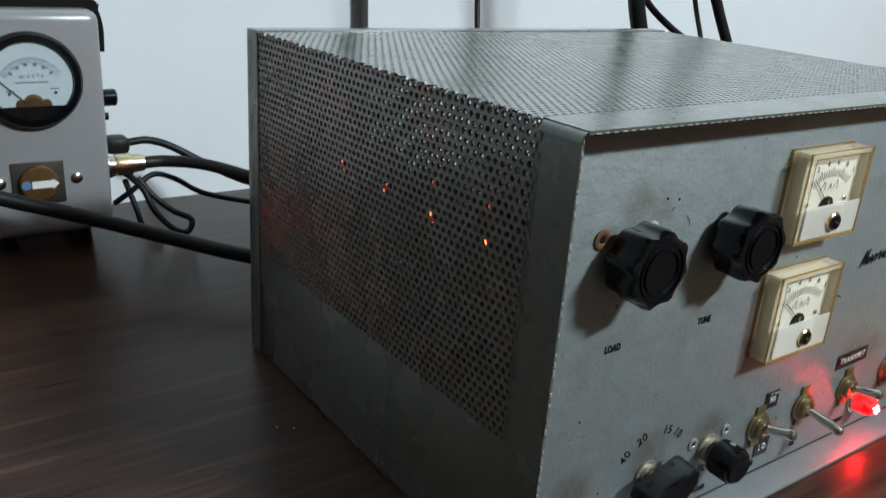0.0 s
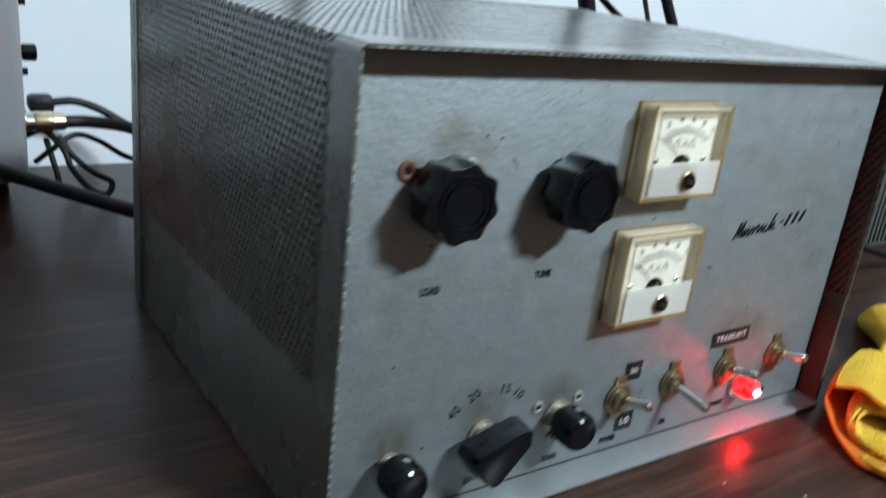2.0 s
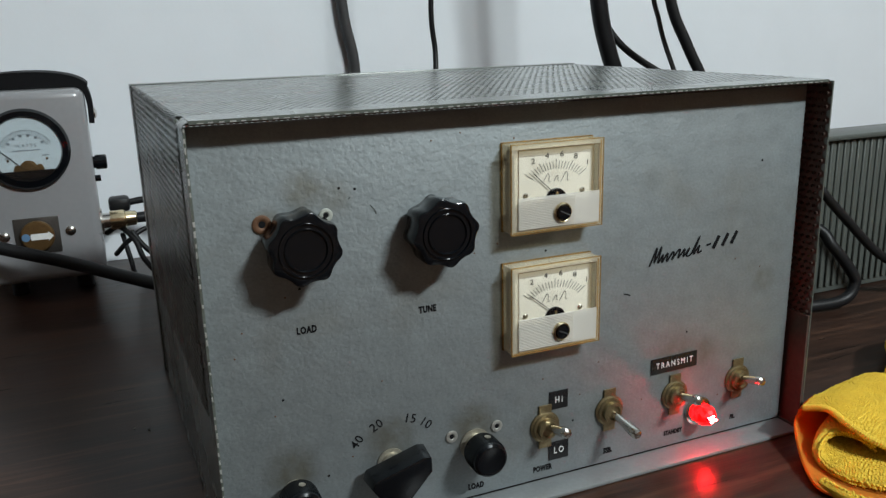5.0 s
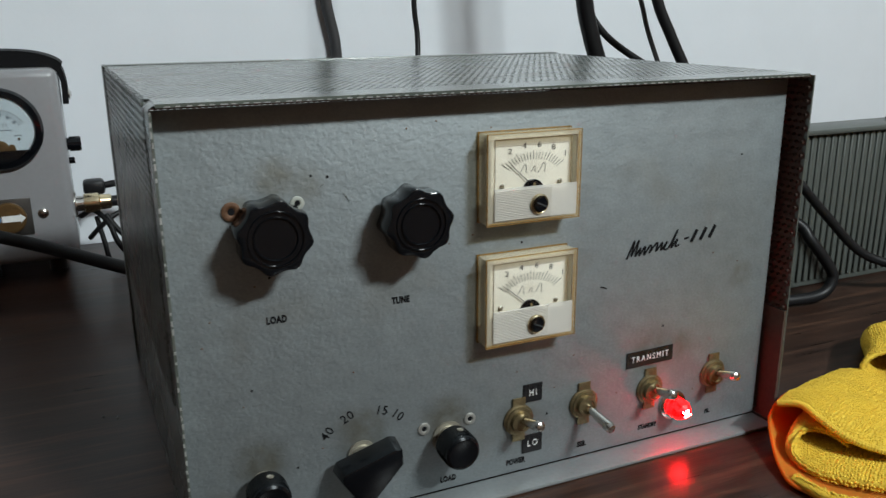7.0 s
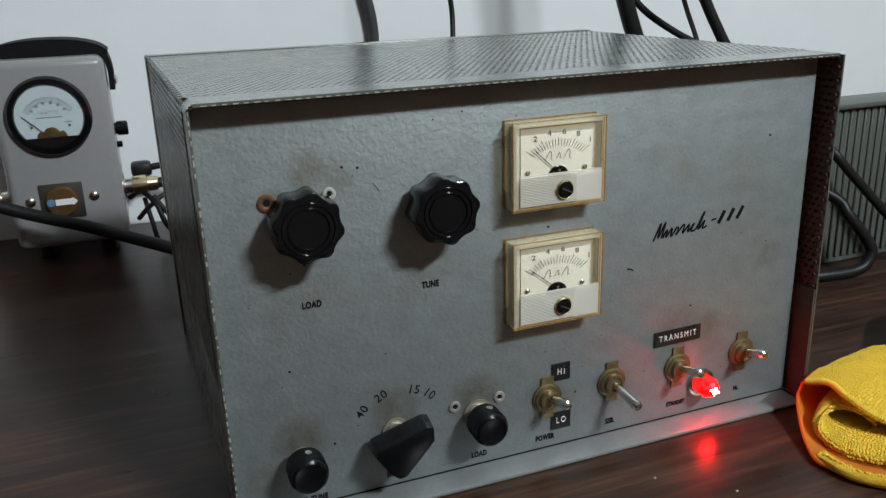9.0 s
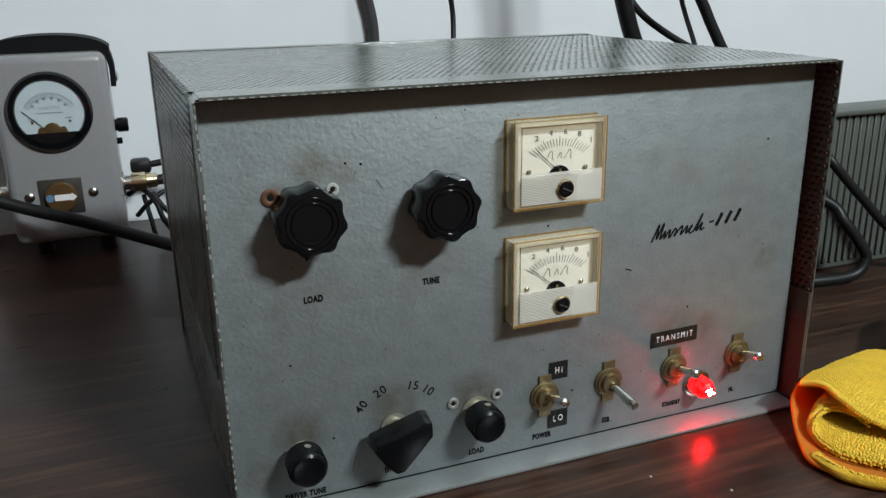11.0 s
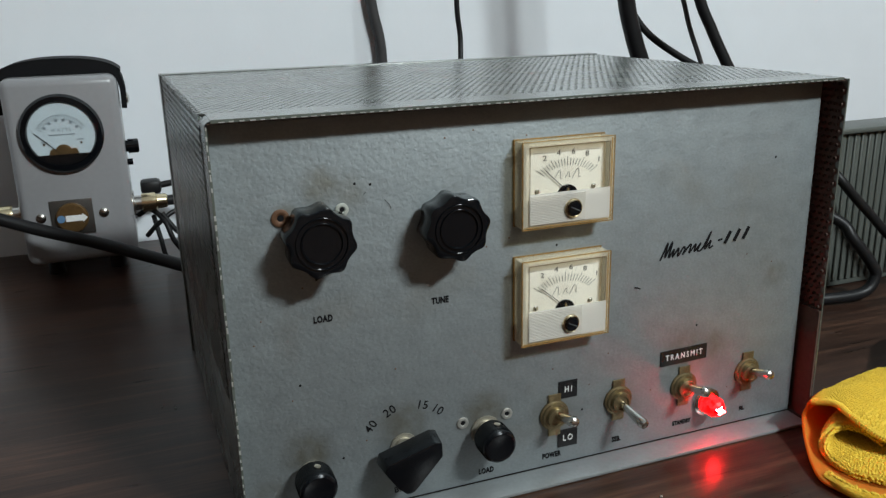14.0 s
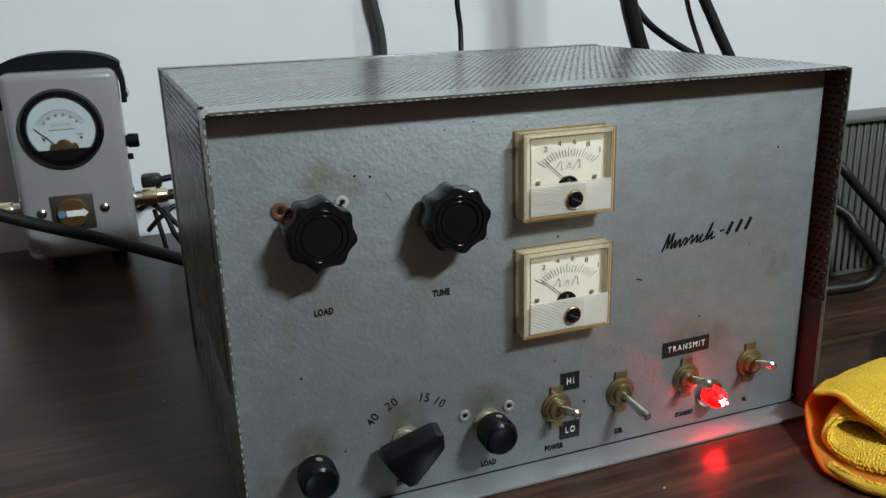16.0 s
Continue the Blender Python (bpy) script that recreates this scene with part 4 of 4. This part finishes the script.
cy = 0.490
cable("coaxial_cable", [(-0.009, cy, 0.8125), (0.012, cy - 0.002, 0.8125), (0.04, cy - 0.02, 0.811), (0.075, cy - 0.05, 0.802), (0.11, cy - 0.09, 0.79), (0.15, 0.36, 0.775), (0.2, 0.33, 0.757)], 0.0052, RUBBER, "thick black coaxial cable from the wattmeter plug")
cable("coaxial_cable", [(-0.42, 0.49, 0.895), (-0.28, 0.465, 0.862), (-0.18, 0.445, 0.832), (-0.12, 0.436, 0.809), (-0.07, 0.420, 0.794), (-0.02, 0.382, 0.783), (0.02, 0.340, 0.778), (0.06, 0.315, 0.772), (0.12, 0.300, 0.757)], 0.0057, RUBBER, "thick black coaxial cable lying across the desk")
cable("mains_cable", [(-0.012, 0.528, 0.821), (0.006, 0.528, 0.822), (0.026, 0.528, 0.815), (0.052, 0.52, 0.800), (0.08, 0.49, 0.788), (0.12, 0.45, 0.782), (0.2, 0.42, 0.77)], 0.0034, RUBBER, "black power cord behind the case")
tagged(part("power_plug", box(-0.031, -0.011, 0.517, 0.538, 0.8135, 0.8275, 0.004), RUBBER), "black moulded power plug behind the wattmeter", "plug")
cable("tied_cord", [(-0.036, 0.515, 0.795), (-0.024, 0.50, 0.803), (-0.012, 0.485, 0.792), (-0.006, 0.475, 0.775), (0.006, 0.465, 0.760), (0.018, 0.463, 0.756), (0.023, 0.468, 0.765), (0.010, 0.475, 0.772), (-0.004, 0.482, 0.785), (-0.014, 0.490, 0.800)], 0.0026, RUBBER, "thin black cord looped below the plug")
cable("tied_cord", [(-0.030, 0.505, 0.775), (-0.018, 0.49, 0.79), (0.0, 0.495, 0.800), (0.02, 0.50, 0.793), (0.045, 0.495, 0.778), (0.085, 0.46, 0.774), (0.15, 0.42, 0.770)], 0.0024, RUBBER, "thin black cord looped below the plug")
cable("tied_cord", [(-0.022, 0.50, 0.796), (-0.018, 0.485, 0.775), (-0.014, 0.475, 0.757), (-0.002, 0.47, 0.753)], 0.0024, RUBBER, "thin black cord looped below the plug")

cable("hanging_cable", [(0.223, 0.5745, 1.35), (0.230, 0.5745, 1.08), (0.234, 0.5745, 1.00), (0.2425, 0.5745, 0.955), (0.2445, 0.5745, 0.92), (0.244, 0.570, 0.86), (0.238, 0.55, 0.78)], 0.0064, GREYRUBBER, "dark grey cable hanging down the wall")
cable("hanging_cable", [(0.283, 0.43, 1.35), (0.281, 0.43, 1.05), (0.2805, 0.43, 0.99), (0.2835, 0.43, 0.96), (0.280, 0.42, 0.925), (0.276, 0.40, 0.88), (0.28, 0.38, 0.80)], 0.0026, RUBBER, "thin black lead hanging behind the case")
cable("hanging_cable", [(0.425, 0.40, 1.35), (0.440, 0.40, 1.10), (0.452, 0.40, 1.00), (0.464, 0.40, 0.955), (0.478, 0.40, 0.92), (0.50, 0.40, 0.86), (0.53, 0.39, 0.80)], 0.0088, RUBBER, "thick black cable hanging behind the case")
cable("hanging_cable", [(0.455, 0.41, 1.0), (0.468, 0.405, 0.975), (0.485, 0.40, 0.955), (0.515, 0.395, 0.935), (0.545, 0.39, 0.92), (0.60, 0.38, 0.90)], 0.0036, RUBBER, "thin black cable looping behind the case")
cable("hanging_cable", [(0.47, 0.36, 1.35), (0.485, 0.35, 1.08), (0.498, 0.345, 1.00), (0.515, 0.34, 0.96), (0.530, 0.335, 0.93), (0.545, 0.33, 0.90), (0.56, 0.33, 0.84)], 0.0054, RUBBER, "black cable hanging behind the case")
cable("hanging_cable", [(0.475, 0.37, 1.35), (0.487, 0.365, 1.05), (0.497, 0.36, 0.98), (0.515, 0.355, 0.93), (0.53, 0.35, 0.89)], 0.0024, GREYRUBBER, "thin grey cable hanging behind the case")

# ---- ribbed unit behind the case ----
rib = thing("ribbed_unit", (0.56, 0.16, DESK), "grey-green metal unit with vertically ribbed front", "radio unit")
part("body", box(-0.115, 0.20, 0.002, 0.030, 0.0005, 0.133, 0.002), TEAL, rib)
part("top_cover", box(-0.117, 0.205, -0.004, 0.032, 0.1335, 0.1380, 0.0015), HEATSINK, rib, "pale grey-green top cover")
for k in range(40):
    x = -0.112 + k * 0.0075
    part("rib", box(x, x + 0.0046, 0.0002, 0.0019, 0.006, 0.1332, 0.0008, segs=1), HEATSINK, rib)
bm = tube([(0.075, 0.014, 0.137), (0.085, 0.014, 0.148), (0.105, 0.014, 0.155), (0.14, 0.014, 0.156), (0.18, 0.014, 0.150)], 0.009, 14)
part("carrying_handle", bm, RUBBER, rib, "black carrying handle")
cable("coaxial_cable", [(0.478, 0.2, 0.872), (0.508, 0.175, 0.857), (0.497, 0.15, 0.852), (0.523, 0.14, 0.822), (0.561, 0.13, 0.786), (0.601, 0.115, 0.772), (0.661, 0.11, 0.757)], 0.0038, RUBBER, "black cable crossing in front of the ribbed unit")
cable("looped_cable", [(0.436, 0.2, 0.848), (0.496, 0.15, 0.818), (0.506, 0.135, 0.802), (0.522, 0.128, 0.78), (0.525, 0.126, 0.769), (0.513, 0.126, 0.7575), (0.475, 0.132, 0.7555), (0.415, 0.15, 0.7555)], 0.0046, RUBBER, "black cable looped on the desk beside the case")

# ---- folded cloth ----
cl = thing("microfibre_cloth", (0.3205, -0.048, DESK), "folded yellow microfibre cloth lying on the desk", "cloth")


def sheet(name, profile, sweep, mat, label, thick=0.0022, wob=0.0012, seed=1.0):
    """A cloth sheet: a smooth profile carried along a sweep of offsets, with small waves. Gives the grid of its points."""
    prof = smooth_path(profile, 10)
    way = smooth_path(sweep, 8)
    bm = bmesh.new()
    grid = []
    for j, s in enumerate(way):
        row = []
        for p in prof:
            q = p + s
            nz = noise.noise(Vector((q.x * 45, q.y * 45, q.z * 45 + seed)))
            q = q + Vector((0.3, 0.3, 1)) * (wob * nz * min(1, j / 4))
            q.z = max(q.z, 0.0012)
            row.append(q)
        grid.append(row)
    rows = [[bm.verts.new(q) for q in row] for row in grid]
    for a, b_ in zip(rows, rows[1:]):
        for k in range(len(a) - 1):
            bm.faces.new((a[k], a[k + 1], b_[k + 1], b_[k]))
    ob = part(name, bm, mat, cl, label)
    sol = ob.modifiers.new("thickness", "SOLIDIFY")
    sol.thickness, sol.offset = thick, 0
    return grid


KNOT = [(1, 0, 0), (-1, 0, 0), (0, 1, 0), (0, -1, 0), (0, 0, 1), (0, 0, -1)]
KNOT_FACES = [(0, 2, 4), (2, 1, 4), (1, 3, 4), (3, 0, 4), (2, 0, 5), (1, 2, 5), (3, 1, 5), (0, 3, 5)]


def pile(name, grid, lift, pitch, size, mat, label, both=False):
    """Looped pile: small knots in rows over a sheet's grid of points."""
    rng = random.Random(len(grid) * 31 + len(grid[0]))
    verts, faces = [], []
    for j in range(len(grid) - 1):
        for i in range(len(grid[0]) - 1):
            o, u, v = grid[j][i], grid[j][i + 1] - grid[j][i], grid[j + 1][i] - grid[j][i]
            nu, nv = max(1, round(u.length / pitch)), max(1, round(v.length / pitch))
            nrm = u.cross(v)
            if nrm.length < 1e-12:
                continue
            nrm.normalize()
            for s in ((1, -1) if both else (1,)):
                for a in range(nu):
                    for c in range(nv):
                        p = o + u * ((a + 0.5 + rng.uniform(-0.3, 0.3)) / nu) + v * ((c + 0.5 + rng.uniform(-0.3, 0.3)) / nv) + nrm * (lift * s)
                        e = [size * rng.uniform(0.75, 1.2) for _ in range(3)]
                        ax, ay = u.normalized(), v.normalized()
                        base = len(verts)
                        verts += [tuple(p + ax * (x * e[0]) + ay * (y * e[1] * 1.25) + nrm * (z * e[2])) for x, y, z in KNOT]
                        faces += [tuple(base + q for q in f) for f in KNOT_FACES]
    me = bpy.data.meshes.new(name)
    me.from_pydata(verts, [], faces)
    for f in me.polygons:
        f.use_smooth = True
    return tagged(link_mesh(name, me, mat, cl, label), kind="stuff")


outer = [(0.0005, -0.064, 0.002), (-0.0185, -0.055, 0.002), (-0.0285, -0.047, 0.002), (-0.0345, -0.035, 0.002), (-0.0395, -0.021, 0.003), (-0.0345, -0.008, 0.004), (-0.0265, 0.005, 0.007), (-0.0165, 0.019, 0.014), (-0.0135, 0.02, 0.02), (-0.0125, 0.018, 0.024), (-0.0075, 0.007, 0.027), (-0.0075, -0.005, 0.025), (-0.0015, -0.02, 0.019), (0.0125, -0.034, 0.015), (0.0385, -0.051, 0.013)]
deep = [(0, 0, 0), (0.012, 0.006, 0.000), (0.03, 0.014, -0.003), (0.055, 0.024, -0.007), (0.09, 0.035, -0.012)]
sheet("turned_edge", outer[:11], deep, CLOTH_IN, "smooth back of the cloth, coloured orange as by light coming through", 0.0016)
top = sheet("outer_layer", outer[9:], deep, CLOTH, "thick yellow looped pile")
pile("outer_pile", top, 0.0012, 0.0017, 0.00082, CLOTH, "yellow loops of the pile", both=True)
part("hem", tube([(p[0], p[1], p[2] + 0.0006) for p in outer[9:]], 0.0017, 8, 26, knurl=0.22), CLOTH, cl, "overlocked yellow hem")
inner = [(0.0135, -0.06, 0.006), (-0.0035, -0.048, 0.006), (-0.0165, -0.036, 0.006), (-0.0255, -0.024, 0.006), (-0.0275, -0.013, 0.007), (-0.0265, -0.006, 0.009), (-0.0225, -0.002, 0.012), (-0.0155, 0.0, 0.016), (-0.0085, -0.002, 0.018), (-0.0035, -0.01, 0.018), (-0.0005, -0.018, 0.015)]
fold = sheet("inner_fold", inner, [(0.002, 0.001, 0), (0.012, 0.008, 0.001), (0.03, 0.016, 0.001), (0.05, 0.022, 0.001)], CLOTH, "rolled inner fold of the yellow cloth", 0.0040, 0.0006, seed=4.0)
pile("inner_pile", fold, 0.0021, 0.0017, 0.00085, CLOTH, "yellow loops of the pile", both=True)
rope = smooth_path([(p[0] + 0.001, p[1], p[2]) for p in inner], 10)
pile("fold_edge_pile", [[p + Vector((0.0, -0.0008, dz)) for p in rope] for dz in (-0.0017, 0.0, 0.0017)], 0.0, 0.0016, 0.0009, CLOTH, "yellow loops along the folded edge")
lip_line = [(0.0065, -0.065, 0.004), (-0.0165, -0.054, 0.004), (-0.0275, -0.046, 0.004), (-0.0335, -0.038, 0.004), (-0.0355, -0.028, 0.004), (-0.0345, -0.018, 0.003)]
part("lower_lip", tube(lip_line, 0.0026, 10, 44, knurl=0.14), CLOTH, cl, "rolled yellow lower hem")
lip_path = smooth_path(lip_line, 8)
pile("lip_pile", [[p + Vector((0.3 * dz, 0.3 * dz, dz)) for p in lip_path] for dz in (0.0, 0.0016, 0.0032)], 0.0008, 0.0016, 0.0010, CLOTH, "yellow loops of the lower hem", both=True)
back = [(0.090, 0.028, 0.004), (0.082, 0.038, 0.010), (0.082, 0.042, 0.019), (0.092, 0.040, 0.026), (0.117, 0.030, 0.029), (0.15, 0.020, 0.025)]
rear = sheet("back_fold", back, [(0, 0, 0), (0.02, 0.012, 0.0), (0.05, 0.04, -0.004), (0.08, 0.06, -0.02)], CLOTH, "raised back fold of the yellow cloth", seed=9.0)
pile("back_pile", rear, 0.0012, 0.0018, 0.00082, CLOTH, "yellow loops of the pile", both=True)

# crumbs on the desk
for k, (x, y) in enumerate(((-0.033, 0.159), (-0.025, 0.154), (0.055, -0.05), (0.23, -0.07), (0.2, -0.045))):
    tagged(part("crumb", lathe([(0.0004, 0), (0.0008, 0.0005), (0.0003, 0.001)], 7, turn=Matrix.Rotation(radians(-90), 3, "X")), PALE, loc=(x, y, DESK + 0.0001)), "tiny pale crumb lying on the desk", "crumb", "crumbs on the desk")
